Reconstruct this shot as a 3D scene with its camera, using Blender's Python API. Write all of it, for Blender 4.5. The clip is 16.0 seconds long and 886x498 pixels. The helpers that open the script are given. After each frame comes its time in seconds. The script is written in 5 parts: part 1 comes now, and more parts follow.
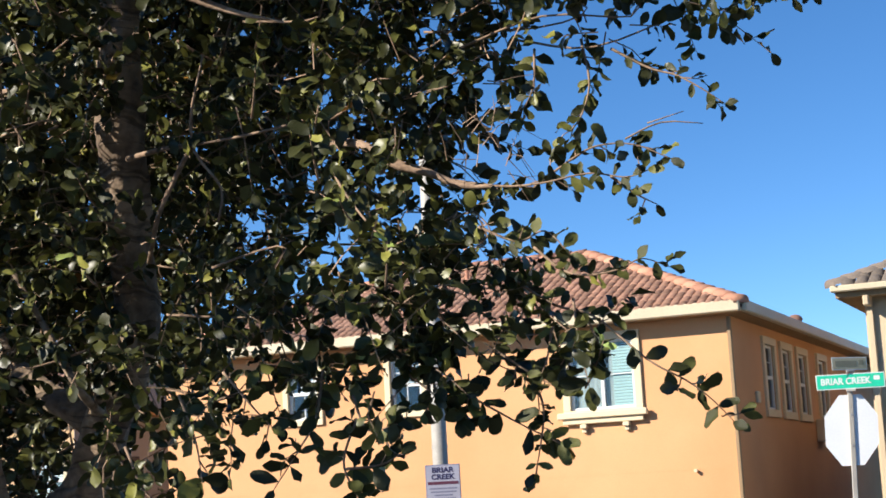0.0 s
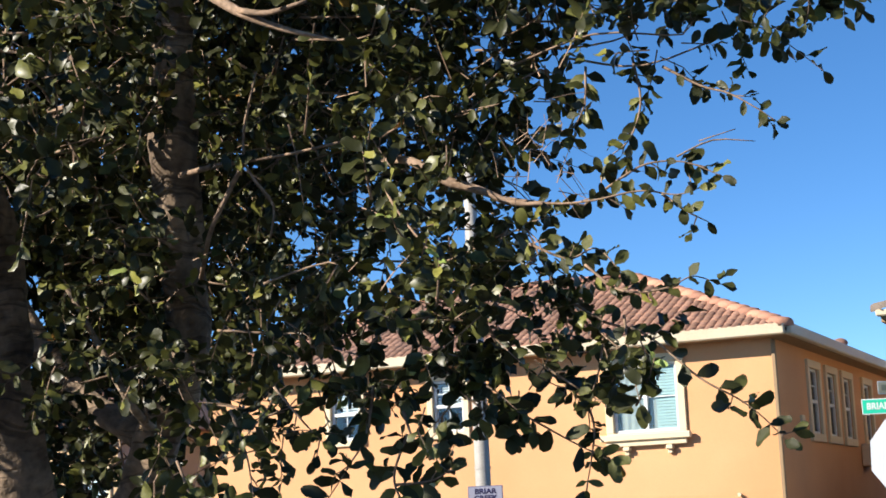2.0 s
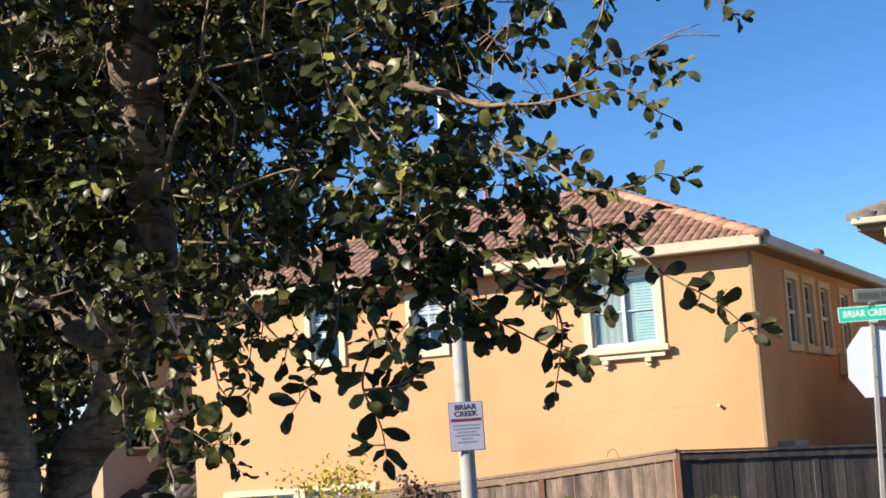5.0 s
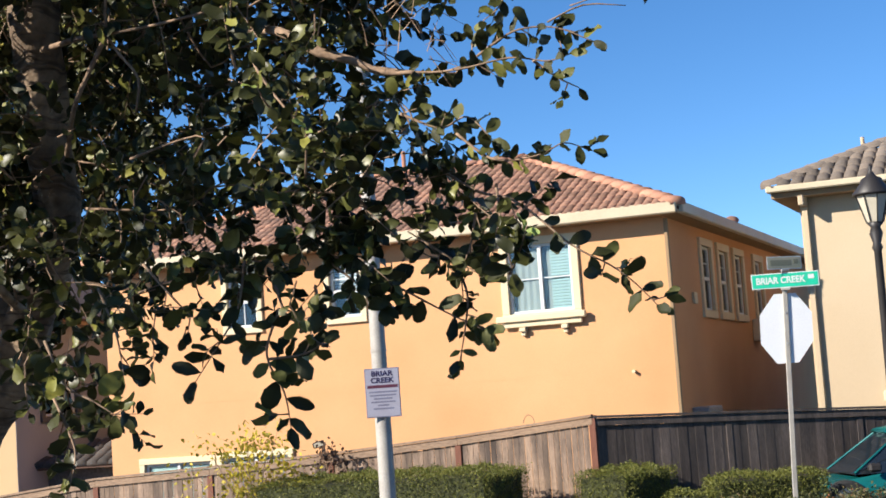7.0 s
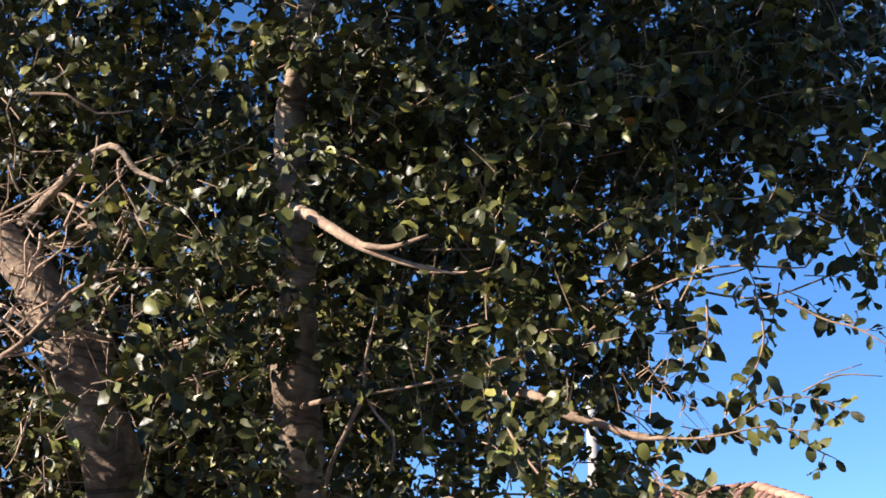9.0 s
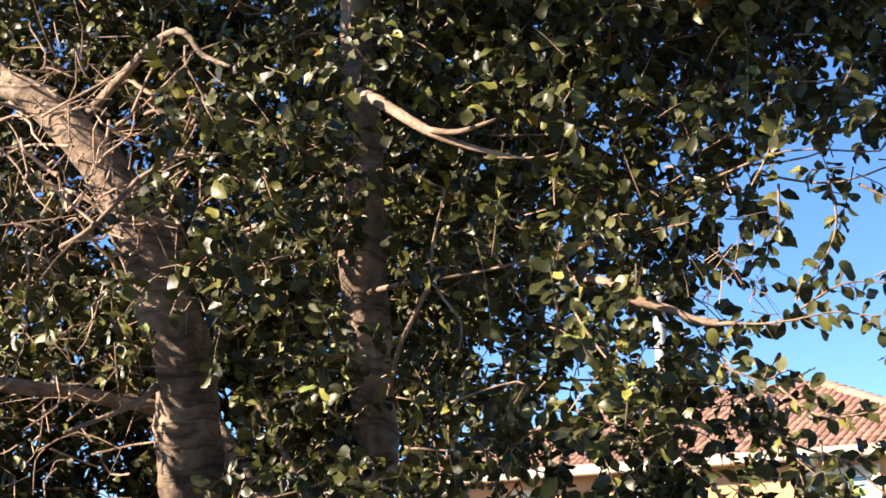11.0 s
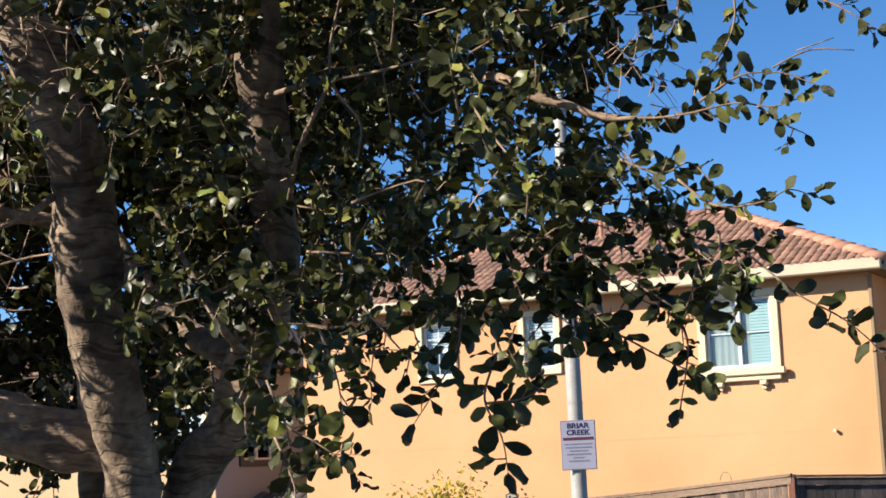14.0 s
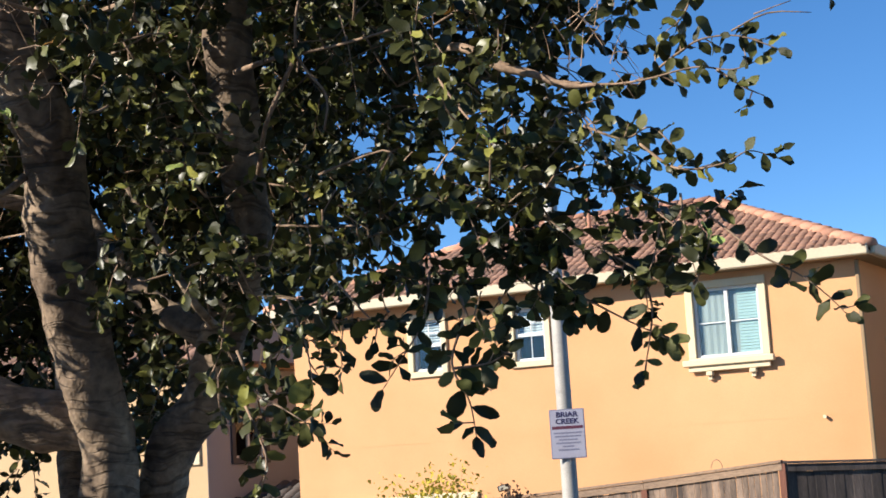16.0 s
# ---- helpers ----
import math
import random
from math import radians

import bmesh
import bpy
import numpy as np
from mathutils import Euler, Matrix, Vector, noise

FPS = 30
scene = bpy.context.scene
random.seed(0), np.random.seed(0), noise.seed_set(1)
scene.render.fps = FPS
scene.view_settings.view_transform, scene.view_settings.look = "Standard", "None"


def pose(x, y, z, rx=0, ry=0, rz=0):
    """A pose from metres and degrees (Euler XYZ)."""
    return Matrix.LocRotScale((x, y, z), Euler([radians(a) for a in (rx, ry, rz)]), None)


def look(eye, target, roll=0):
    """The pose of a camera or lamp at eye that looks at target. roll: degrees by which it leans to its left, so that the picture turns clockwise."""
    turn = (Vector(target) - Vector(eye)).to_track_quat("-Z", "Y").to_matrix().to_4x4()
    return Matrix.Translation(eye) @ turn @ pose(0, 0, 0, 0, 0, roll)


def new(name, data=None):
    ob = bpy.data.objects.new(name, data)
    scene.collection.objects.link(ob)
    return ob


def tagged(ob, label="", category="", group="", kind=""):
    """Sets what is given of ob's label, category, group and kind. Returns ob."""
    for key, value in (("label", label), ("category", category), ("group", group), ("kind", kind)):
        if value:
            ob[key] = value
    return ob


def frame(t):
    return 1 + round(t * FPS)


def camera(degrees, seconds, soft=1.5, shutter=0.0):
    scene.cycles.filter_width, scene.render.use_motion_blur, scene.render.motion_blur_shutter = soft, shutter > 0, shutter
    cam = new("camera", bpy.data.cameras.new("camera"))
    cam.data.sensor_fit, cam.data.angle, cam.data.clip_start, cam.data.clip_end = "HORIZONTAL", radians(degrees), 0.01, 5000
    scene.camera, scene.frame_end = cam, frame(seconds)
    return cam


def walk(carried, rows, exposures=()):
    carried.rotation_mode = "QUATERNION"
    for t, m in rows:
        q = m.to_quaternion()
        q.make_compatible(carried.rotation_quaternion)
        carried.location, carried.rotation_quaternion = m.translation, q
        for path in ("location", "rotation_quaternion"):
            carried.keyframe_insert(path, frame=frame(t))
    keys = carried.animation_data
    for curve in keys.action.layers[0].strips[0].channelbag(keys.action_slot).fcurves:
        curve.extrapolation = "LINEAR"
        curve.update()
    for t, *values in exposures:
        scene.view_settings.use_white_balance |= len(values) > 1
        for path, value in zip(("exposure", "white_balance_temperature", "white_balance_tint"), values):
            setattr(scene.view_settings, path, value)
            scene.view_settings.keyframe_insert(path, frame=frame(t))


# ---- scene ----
cam = camera(31, 16.0, soft=1.7)
# seconds, eye, target, roll
PATH = [
    (0, -0.036, -0.044, 1.642, -0.170, 3.902, 2.280, -3.02),
    (0.5, -0.038, -0.058, 1.638, -0.299, 3.868, 2.357, -2.57),
    (1, -0.036, -0.062, 1.638, -0.326, 3.860, 2.372, -2.40),
    (1.5, -0.046, -0.056, 1.636, -0.295, 3.869, 2.365, -2.43),
    (2, -0.056, -0.053, 1.630, -0.292, 3.879, 2.327, -2.50),
    (2.5, -0.070, -0.046, 1.628, -0.314, 3.889, 2.303, -2.46),
    (3, -0.069, -0.036, 1.623, -0.287, 3.910, 2.242, -2.61),
    (3.5, -0.045, -0.024, 1.605, -0.236, 3.932, 2.161, -3.19),
    (3.7, -0.039, -0.025, 1.600, -0.211, 3.934, 2.148, -3.53),
    (5.8, -0.020, -0.007, 1.595, -0.225, 3.969, 1.987, -4.04),
    (6, -0.011, -0.008, 1.595, -0.154, 3.973, 1.957, -4.09),
    (6.5, -0.003, -0.002, 1.593, -0.046, 3.982, 1.955, -4.10),
    (7, 0.000, 0.000, 1.600, -0.000, 3.980, 2.001, -4.00),
    (7.5, -0.001, 0.009, 1.611, -0.007, 3.974, 2.138, -3.72),
    (8, -0.014, 0.000, 1.676, -0.104, 3.913, 2.501, -3.39),
    (8.5, -0.037, -0.025, 1.697, -0.309, 3.825, 2.748, -2.60),
    (9, -0.051, -0.066, 1.697, -0.557, 3.716, 2.899, -1.58),
    (9.2, -0.053, -0.060, 1.697, -0.632, 3.699, 2.935, -1.37),
    (11.3, -0.058, -0.036, 1.661, -0.748, 3.797, 2.576, -0.92),
    (11.5, -0.060, -0.037, 1.655, -0.751, 3.801, 2.543, -0.96),
    (12, -0.049, -0.021, 1.636, -0.829, 3.818, 2.446, -0.81),
    (12.5, -0.051, -0.020, 1.615, -0.820, 3.834, 2.361, -0.96),
    (13, -0.053, -0.016, 1.614, -0.681, 3.875, 2.298, -1.79),
    (13.5, -0.059, -0.002, 1.601, -0.570, 3.919, 2.200, -2.25),
    (14, -0.059, 0.005, 1.589, -0.530, 3.938, 2.146, -2.39),
    (14.5, -0.055, -0.004, 1.573, -0.517, 3.924, 2.169, -2.44),
    (15, -0.049, -0.012, 1.549, -0.526, 3.909, 2.174, -2.40),
    (15.5, -0.027, -0.023, 1.522, -0.532, 3.899, 2.126, -2.72),
    (16, -0.004, -0.014, 1.516, -0.454, 3.922, 2.066, -3.45),
]
walk(cam, [(t, look((ex, ey, ez), (tx, ty, tz), r)) for t, ex, ey, ez, tx, ty, tz, r in PATH],
     exposures=[(0, 0.91, 6500, 10), (1.0, 0.97, 6500, 10), (2.5, 0.97, 6500, 10), (3.7, 0.92, 6500, 10), (5.8, 0.87, 6500, 10), (7.5, 0.86, 6500, 10), (8.0, 0.89, 6500, 10), (9.0, 1.41, 6600, 17), (9.2, 1.51, 6700, 18), (11.3, 1.78, 7300, 20), (12.0, 1.50, 7200, 20),
                (12.5, 1.36, 7000, 18), (13.0, 1.09, 6700, 14), (13.5, 0.89, 6500, 10), (16, 0.89, 6500, 10)])

# ---- world and light ----
SUN_AZ, SUN_EL = radians(206), radians(28)      # direction towards the sun, angle from +x
world = bpy.data.worlds.new("sky")
scene.world = world
world.use_nodes = True
wn = world.node_tree.nodes
sky = wn.new("ShaderNodeTexSky")
sky.sky_type = "NISHITA"
sky.sun_disc = False
sky.sun_elevation, sky.sun_rotation = SUN_EL, radians(90) - SUN_AZ
sky.altitude, sky.air_density, sky.dust_density, sky.ozone_density = 4200, 1.0, 0.0, 2.8
wn["Background"].inputs["Strength"].default_value = 0.1
clear = wn.new("ShaderNodeHueSaturation")
clear.inputs["Saturation"].default_value = 1.2
world.node_tree.links.new(sky.outputs["Color"], clear.inputs["Color"])
world.node_tree.links.new(clear.outputs["Color"], wn["Background"].inputs["Color"])
sun = new("sun", bpy.data.lights.new("sun", "SUN"))
sun.data.energy, sun.data.angle, sun.data.color = 5.0, radians(0.5), (1.0, 0.92, 0.8)
to_sun = Vector((math.cos(SUN_AZ) * math.cos(SUN_EL), math.sin(SUN_AZ) * math.cos(SUN_EL), math.sin(SUN_EL)))
sun.matrix_basis = look(to_sun * 60, (0, 0, 0))


# ---- materials ----
def material(name, c1, c2, rough=0.7, big=0.6, fine=30.0, bump=0.25, depth=0.004, metal=0.0, vary=None, contrast=0.35,
             stretch=(1, 1, 1), spec=0.5):
    """A surface of two colours mixed by broad stains, a fine grain and fine relief. vary: 'object' or 'island' shifts each piece."""
    m = bpy.data.materials.new(name)
    m.use_nodes = True
    t = m.node_tree
    n, li = t.nodes, t.links
    b = n["Principled BSDF"]
    co = n.new("ShaderNodeTexCoord")
    mp = n.new("ShaderNodeMapping")
    mp.inputs["Scale"].default_value = stretch
    li.new(co.outputs["Object"], mp.inputs["Vector"])
    large = n.new("ShaderNodeTexNoise")
    large.inputs["Scale"].default_value, large.inputs["Detail"].default_value = big, 5
    small = n.new("ShaderNodeTexNoise")
    small.inputs["Scale"].default_value, small.inputs["Detail"].default_value = fine, 6
    for x in (large, small):
        li.new(mp.outputs["Vector"], x.inputs["Vector"])
    ramp = n.new("ShaderNodeMapRange")
    ramp.inputs["From Min"].default_value, ramp.inputs["From Max"].default_value = 0.32, 0.68
    li.new(large.outputs["Fac"], ramp.inputs["Value"])
    mix = n.new("ShaderNodeMix")
    mix.data_type = "RGBA"
    mix.inputs["A"].default_value, mix.inputs["B"].default_value = (*c1, 1), (*c2, 1)
    li.new(ramp.outputs["Result"], mix.inputs["Factor"])
    hsv = n.new("ShaderNodeHueSaturation")
    li.new(mix.outputs["Result"], hsv.inputs["Color"])
    grain = n.new("ShaderNodeMapRange")
    grain.inputs["From Min"].default_value, grain.inputs["From Max"].default_value = 0.25, 0.75
    grain.inputs["To Min"].default_value, grain.inputs["To Max"].default_value = 1 - contrast, 1 + contrast
    li.new(small.outputs["Fac"], grain.inputs["Value"])
    value = grain.outputs["Result"]
    if vary:
        src = n.new("ShaderNodeObjectInfo" if vary == "object" else "ShaderNodeNewGeometry")
        rnd = src.outputs["Random" if vary == "object" else "Random Per Island"]
        per = n.new("ShaderNodeMapRange")
        per.inputs["To Min"].default_value, per.inputs["To Max"].default_value = 0.68, 1.3
        li.new(rnd, per.inputs["Value"])
        mul = n.new("ShaderNodeMath")
        mul.operation = "MULTIPLY"
        li.new(value, mul.inputs[0])
        li.new(per.outputs["Result"], mul.inputs[1])
        value = mul.outputs[0]
    li.new(value, hsv.inputs["Value"])
    li.new(hsv.outputs["Color"], b.inputs["Base Color"])
    b.inputs["Roughness"].default_value, b.inputs["Metallic"].default_value = rough, metal
    b.inputs["Specular IOR Level"].default_value = spec
    bp = n.new("ShaderNodeBump")
    bp.inputs["Strength"].default_value, bp.inputs["Distance"].default_value = bump, depth
    li.new(small.outputs["Fac"], bp.inputs["Height"])
    li.new(bp.outputs["Normal"], b.inputs["Normal"])
    return m


def leaf_material(name, stops, rough, vary, through_light=0.25, sheen=0.3):
    """Waxy leaves: colour picked leaf by leaf, a paler midrib shade, a little light through the blade."""
    m = bpy.data.materials.new(name)
    m.use_nodes = True
    t = m.node_tree
    n, li = t.nodes, t.links
    b = n["Principled BSDF"]
    src = n.new("ShaderNodeObjectInfo" if vary == "object" else "ShaderNodeNewGeometry")
    ramp = n.new("ShaderNodeValToRGB")
    li.new(src.outputs["Random" if vary == "object" else "Random Per Island"], ramp.inputs["Fac"])
    while len(ramp.color_ramp.elements) < len(stops):
        ramp.color_ramp.elements.new(0.5)
    for e, (p, c) in zip(ramp.color_ramp.elements, stops):
        e.position, e.color = p, (*c, 1)
    co = n.new("ShaderNodeTexCoord")
    spots = n.new("ShaderNodeTexNoise")
    spots.inputs["Scale"].default_value, spots.inputs["Detail"].default_value = 90, 3
    li.new(co.outputs["Object"], spots.inputs["Vector"])
    gr = n.new("ShaderNodeMapRange")
    gr.inputs["To Min"].default_value, gr.inputs["To Max"].default_value = 0.6, 1.4
    li.new(spots.outputs["Fac"], gr.inputs["Value"])
    hsv = n.new("ShaderNodeHueSaturation")
    li.new(gr.outputs["Result"], hsv.inputs["Value"])
    li.new(ramp.outputs["Color"], hsv.inputs["Color"])
    li.new(hsv.outputs["Color"], b.inputs["Base Color"])
    b.inputs["Roughness"].default_value = rough
    b.inputs["Specular IOR Level"].default_value = sheen
    bp = n.new("ShaderNodeBump")
    bp.inputs["Strength"].default_value, bp.inputs["Distance"].default_value = 0.3, 0.002
    li.new(spots.outputs["Fac"], bp.inputs["Height"])
    li.new(bp.outputs["Normal"], b.inputs["Normal"])
    tr = n.new("ShaderNodeBsdfTranslucent")
    li.new(hsv.outputs["Color"], tr.inputs["Color"])
    mx = n.new("ShaderNodeMixShader")
    mx.inputs["Fac"].default_value = through_light
    li.new(b.outputs["BSDF"], mx.inputs[1])
    li.new(tr.outputs["BSDF"], mx.inputs[2])
    li.new(mx.outputs["Shader"], n["Material Output"].inputs["Surface"])
    return m


def bark_material(name, pale, dark):
    """Smooth grey-brown bark: blotches, fine grain, and uneven cracks running in rings round the stem."""
    m = material(name, pale, dark, 0.9, 5, 34, 0.8, 0.012, contrast=0.5)
    t = m.node_tree
    n, li = t.nodes, t.links
    b = n["Principled BSDF"]
    co = n.new("ShaderNodeTexCoord")
    warp = n.new("ShaderNodeTexNoise")
    warp.inputs["Scale"].default_value = 7
    li.new(co.outputs["Object"], warp.inputs["Vector"])
    push = n.new("ShaderNodeVectorMath")
    push.operation = "MULTIPLY_ADD"
    push.inputs[1].default_value = (0.0, 0.0, 0.09)
    li.new(warp.outputs["Color"], push.inputs[0])
    li.new(co.outputs["Object"], push.inputs[2])
    squash = n.new("ShaderNodeMapping")
    squash.inputs["Scale"].default_value = (5, 5, 62)
    li.new(push.outputs["Vector"], squash.inputs["Vector"])
    rings = n.new("ShaderNodeTexNoise")
    rings.inputs["Scale"].default_value, rings.inputs["Detail"].default_value = 1.0, 3
    li.new(squash.outputs["Vector"], rings.inputs["Vector"])
    crack = n.new("ShaderNodeMapRange")
    crack.inputs["From Min"].default_value, crack.inputs["From Max"].default_value = 0.36, 0.47
    crack.inputs["To Min"].default_value, crack.inputs["To Max"].default_value = 0.5, 1.0
    li.new(rings.outputs["Fac"], crack.inputs["Value"])
    shade = n.new("ShaderNodeHueSaturation")
    old = b.inputs["Base Color"].links[0].from_socket
    li.new(old, shade.inputs["Color"])
    li.new(crack.outputs["Result"], shade.inputs["Value"])
    li.new(shade.outputs["Color"], b.inputs["Base Color"])
    bp = n.new("ShaderNodeBump")
    bp.inputs["Strength"].default_value, bp.inputs["Distance"].default_value = 0.9, 0.008
    li.new(crack.outputs["Result"], bp.inputs["Height"])
    before = b.inputs["Normal"].links
    if before:
        li.new(before[0].from_socket, bp.inputs["Normal"])
    li.new(bp.outputs["Normal"], b.inputs["Normal"])
    return m


def glass_material(name, tint, rough=0.03):
    m = bpy.data.materials.new(name)
    m.use_nodes = True
    t = m.node_tree
    b = t.nodes["Principled BSDF"]
    gl = t.nodes.new("ShaderNodeBsdfGlossy")
    gl.inputs["Roughness"].default_value = rough
    tp = t.nodes.new("ShaderNodeBsdfTransparent")
    tp.inputs["Color"].default_value = (*tint, 1)
    fr = t.nodes.new("ShaderNodeFresnel")
    fr.inputs["IOR"].default_value = 1.6
    mx = t.nodes.new("ShaderNodeMixShader")
    t.links.new(fr.outputs["Fac"], mx.inputs["Fac"])
    t.links.new(tp.outputs["BSDF"], mx.inputs[1])
    t.links.new(gl.outputs["BSDF"], mx.inputs[2])
    t.links.new(mx.outputs["Shader"], t.nodes["Material Output"].inputs["Surface"])
    t.nodes.remove(b)
    return m


M_STUCCO = material("orange_stucco", (0.663, 0.361, 0.178), (0.578, 0.293, 0.132), 0.9, 0.4, 70, 0.5, 0.006, contrast=0.06)
M_BEIGE = material("beige_stucco", (0.527, 0.416, 0.281), (0.484, 0.374, 0.246), 0.9, 0.5, 70, 0.5, 0.006, contrast=0.06)
M_PEACH = material("peach_stucco", (0.561, 0.383, 0.212), (0.51, 0.34, 0.187), 0.9, 0.5, 70, 0.4, 0.006, contrast=0.06)
M_DARKTRIM = material("dark_trim", (0.0723, 0.0697, 0.0723), (0.0595, 0.0578, 0.0595), 0.8, 2, 40, 0.2, 0.003, contrast=0.1)
# copy of the peach stucco with the side wall's shade in its colour
M_PEACHSHADE = material("shaded_peach_stucco", (0.281, 0.293, 0.323), (0.255, 0.268, 0.297), 0.9, 0.5, 70, 0.4, 0.006, contrast=0.06)
M_TRIM = material("cream_trim", (0.68, 0.57, 0.374), (0.646, 0.527, 0.34), 0.7, 1.2, 60, 0.2, 0.003, contrast=0.05)
M_GUTTER = material("cream_gutter", (0.561, 0.484, 0.34), (0.51, 0.425, 0.289), 0.5, 1.5, 40, 0.1, 0.002, contrast=0.08)
# brown tone puts the shade under the eaves into the soffit colour
M_SOFFIT = material("shade_brown", (0.306, 0.204, 0.111), (0.272, 0.178, 0.0935), 0.8, 1.2, 40, 0.2, 0.003, contrast=0.1)
M_VINYL = material("white_vinyl", (0.68, 0.68, 0.663), (0.646, 0.646, 0.629), 0.4, 1.5, 40, 0.05, 0.001, contrast=0.03)
M_BLIND = material("white_blind", (0.663, 0.68, 0.68), (0.629, 0.654, 0.663), 0.6, 3, 40, 0.05, 0.001, contrast=0.04)
M_CURTAIN = material("grey_curtain", (0.37, 0.4, 0.375), (0.32, 0.345, 0.33), 0.9, 3, 60, 0.3, 0.004, contrast=0.12)
# colours the slatted blind, and paints reflected sky in the lower windows
M_SHADE = material("pale_blind_and_sky", (0.442, 0.578, 0.561), (0.391, 0.535, 0.518), 0.8, 0.9, 90, 0.1, 0.001, contrast=0.12)
# dark grey puts the dimness of rooms and porch into the colour
M_ROOM = material("room_shade_grey", (0.12, 0.11, 0.1), (0.1, 0.09, 0.085), 0.9, 1, 20, 0.1, 0.002)
M_TILE = material("terracotta_tile", (0.281, 0.149, 0.0978), (0.191, 0.111, 0.0808), 0.85, 1.4, 45, 0.4, 0.006, vary="object", contrast=0.3)
M_TILES = material("terracotta_tile_field", (0.281, 0.149, 0.0978), (0.191, 0.111, 0.0808), 0.85, 1.4, 45, 0.4, 0.006, vary="island", contrast=0.3)
M_HIP = material("pink_hip_tile", (0.51, 0.255, 0.162), (0.425, 0.2, 0.128), 0.85, 2.0, 45, 0.4, 0.006, vary="object", contrast=0.25)
M_TILEG = material("grey_brown_tile", (0.178, 0.14, 0.111), (0.128, 0.106, 0.0892), 0.85, 1.6, 45, 0.4, 0.006, vary="island", contrast=0.3)
# darkened tile: the orange house's shade is put into its colour
M_TILESHADE = material("shaded_porch_tile", (0.0638, 0.0527, 0.0467), (0.0425, 0.0365, 0.034), 0.85, 1.6, 45, 0.4, 0.006, vary="island", contrast=0.3)
M_UNDER = material("roof_underlay", (0.111, 0.0595, 0.0425), (0.085, 0.051, 0.0382), 0.9, 2, 30, 0.3, 0.004)
M_FENCE = material("weathered_board", (0.34, 0.235, 0.165), (0.085, 0.062, 0.05), 0.85, 1.6, 22, 0.5, 0.006, vary="object", contrast=0.4, stretch=(4, 4, 0.5))
M_RAIL = material("weathered_rail", (0.306, 0.204, 0.132), (0.221, 0.149, 0.102), 0.85, 1.2, 18, 0.5, 0.006, contrast=0.4, stretch=(0.7, 0.7, 4))
# darker copy of the boards: shade on the right-hand run put into colour
M_FENCESHADE = material("shaded_board", (0.098, 0.075, 0.064), (0.038, 0.03, 0.028), 0.85, 1.6, 22, 0.5, 0.006, vary="object", contrast=0.4, stretch=(4, 4, 0.5))
M_POST = material("redwood_post", (0.196, 0.0723, 0.0425), (0.145, 0.0553, 0.034), 0.8, 2, 20, 0.4, 0.004, contrast=0.3, stretch=(4, 4, 0.5))
M_BARK = bark_material("grey_brown_bark", (0.36, 0.262, 0.175), (0.12, 0.082, 0.055))
M_TWIG = material("tan_twig", (0.33, 0.22, 0.145), (0.17, 0.115, 0.075), 0.85, 12, 80, 0.5, 0.004, contrast=0.4)
# dry twigs; on two limbs the paler tone stands for sunlight
M_DRYSUNLIT = material("dry_and_sunlit_wood", (0.5, 0.345, 0.235), (0.22, 0.145, 0.095), 0.85, 12, 80, 0.5, 0.004, contrast=0.4)
M_STEEL = material("galvanised_steel", (0.4, 0.37, 0.33), (0.31, 0.29, 0.26), 0.6, 4, 60, 0.1, 0.001, contrast=0.15)
M_SIGNB = material("aluminium_back", (0.765, 0.782, 0.807), (0.739, 0.756, 0.782), 0.5, 3, 50, 0.05, 0.001, metal=0.0, contrast=0.05)
M_WHITE = material("white_sheeting", (0.365, 0.357, 0.425), (0.332, 0.323, 0.391), 0.5, 3, 50, 0.05, 0.001, contrast=0.05)
M_GREEN = material("green_sheeting", (0.02, 0.55, 0.34), (0.02, 0.5, 0.31), 0.4, 3, 50, 0.05, 0.001, contrast=0.05)
# tan-olive copy of the sign sheeting, with shade in its colour
M_DULLG = material("shaded_sheeting", (0.62, 0.54, 0.35), (0.56, 0.49, 0.31), 0.9, 3, 50, 0.05, 0.001, contrast=0.05)
M_DULLBAR = material("dull_olive_letter", (0.34, 0.31, 0.21), (0.3, 0.28, 0.18), 0.9, 3, 50, 0.05, 0.001, contrast=0.05)
M_INK = material("dark_blue_ink", (0.0255, 0.0213, 0.0765), (0.0255, 0.0213, 0.068), 0.5, 3, 50, 0.05, 0.001, contrast=0.05)
M_MAROON = material("maroon_ink", (0.102, 0.0255, 0.051), (0.0935, 0.0255, 0.0425), 0.5, 3, 50, 0.05, 0.001, contrast=0.05)
M_GREYINK = material("grey_ink", (0.187, 0.187, 0.255), (0.17, 0.17, 0.238), 0.5, 3, 50, 0.05, 0.001, contrast=0.05)
M_LETTER = material("white_letter", (0.68, 0.722, 0.697), (0.663, 0.705, 0.68), 0.5, 3, 50, 0.05, 0.001, contrast=0.03)
M_BLACK = material("black_iron", (0.0187, 0.017, 0.017), (0.0298, 0.0255, 0.0238), 0.5, 5, 60, 0.2, 0.002, contrast=0.2)
M_LANTERN = material("milky_lantern_glass", (0.561, 0.51, 0.408), (0.51, 0.459, 0.357), 0.35, 4, 60, 0.05, 0.001, contrast=0.05)
M_TEAL = material("teal_car_paint", (0.0068, 0.136, 0.136), (0.0068, 0.123, 0.128), 0.25, 1, 30, 0.02, 0.001, metal=0.2, contrast=0.05)
M_NAVY = material("navy_car_paint", (0.0102, 0.017, 0.051), (0.0085, 0.0145, 0.0425), 0.38, 1, 30, 0.02, 0.001, metal=0.0, contrast=0.05)
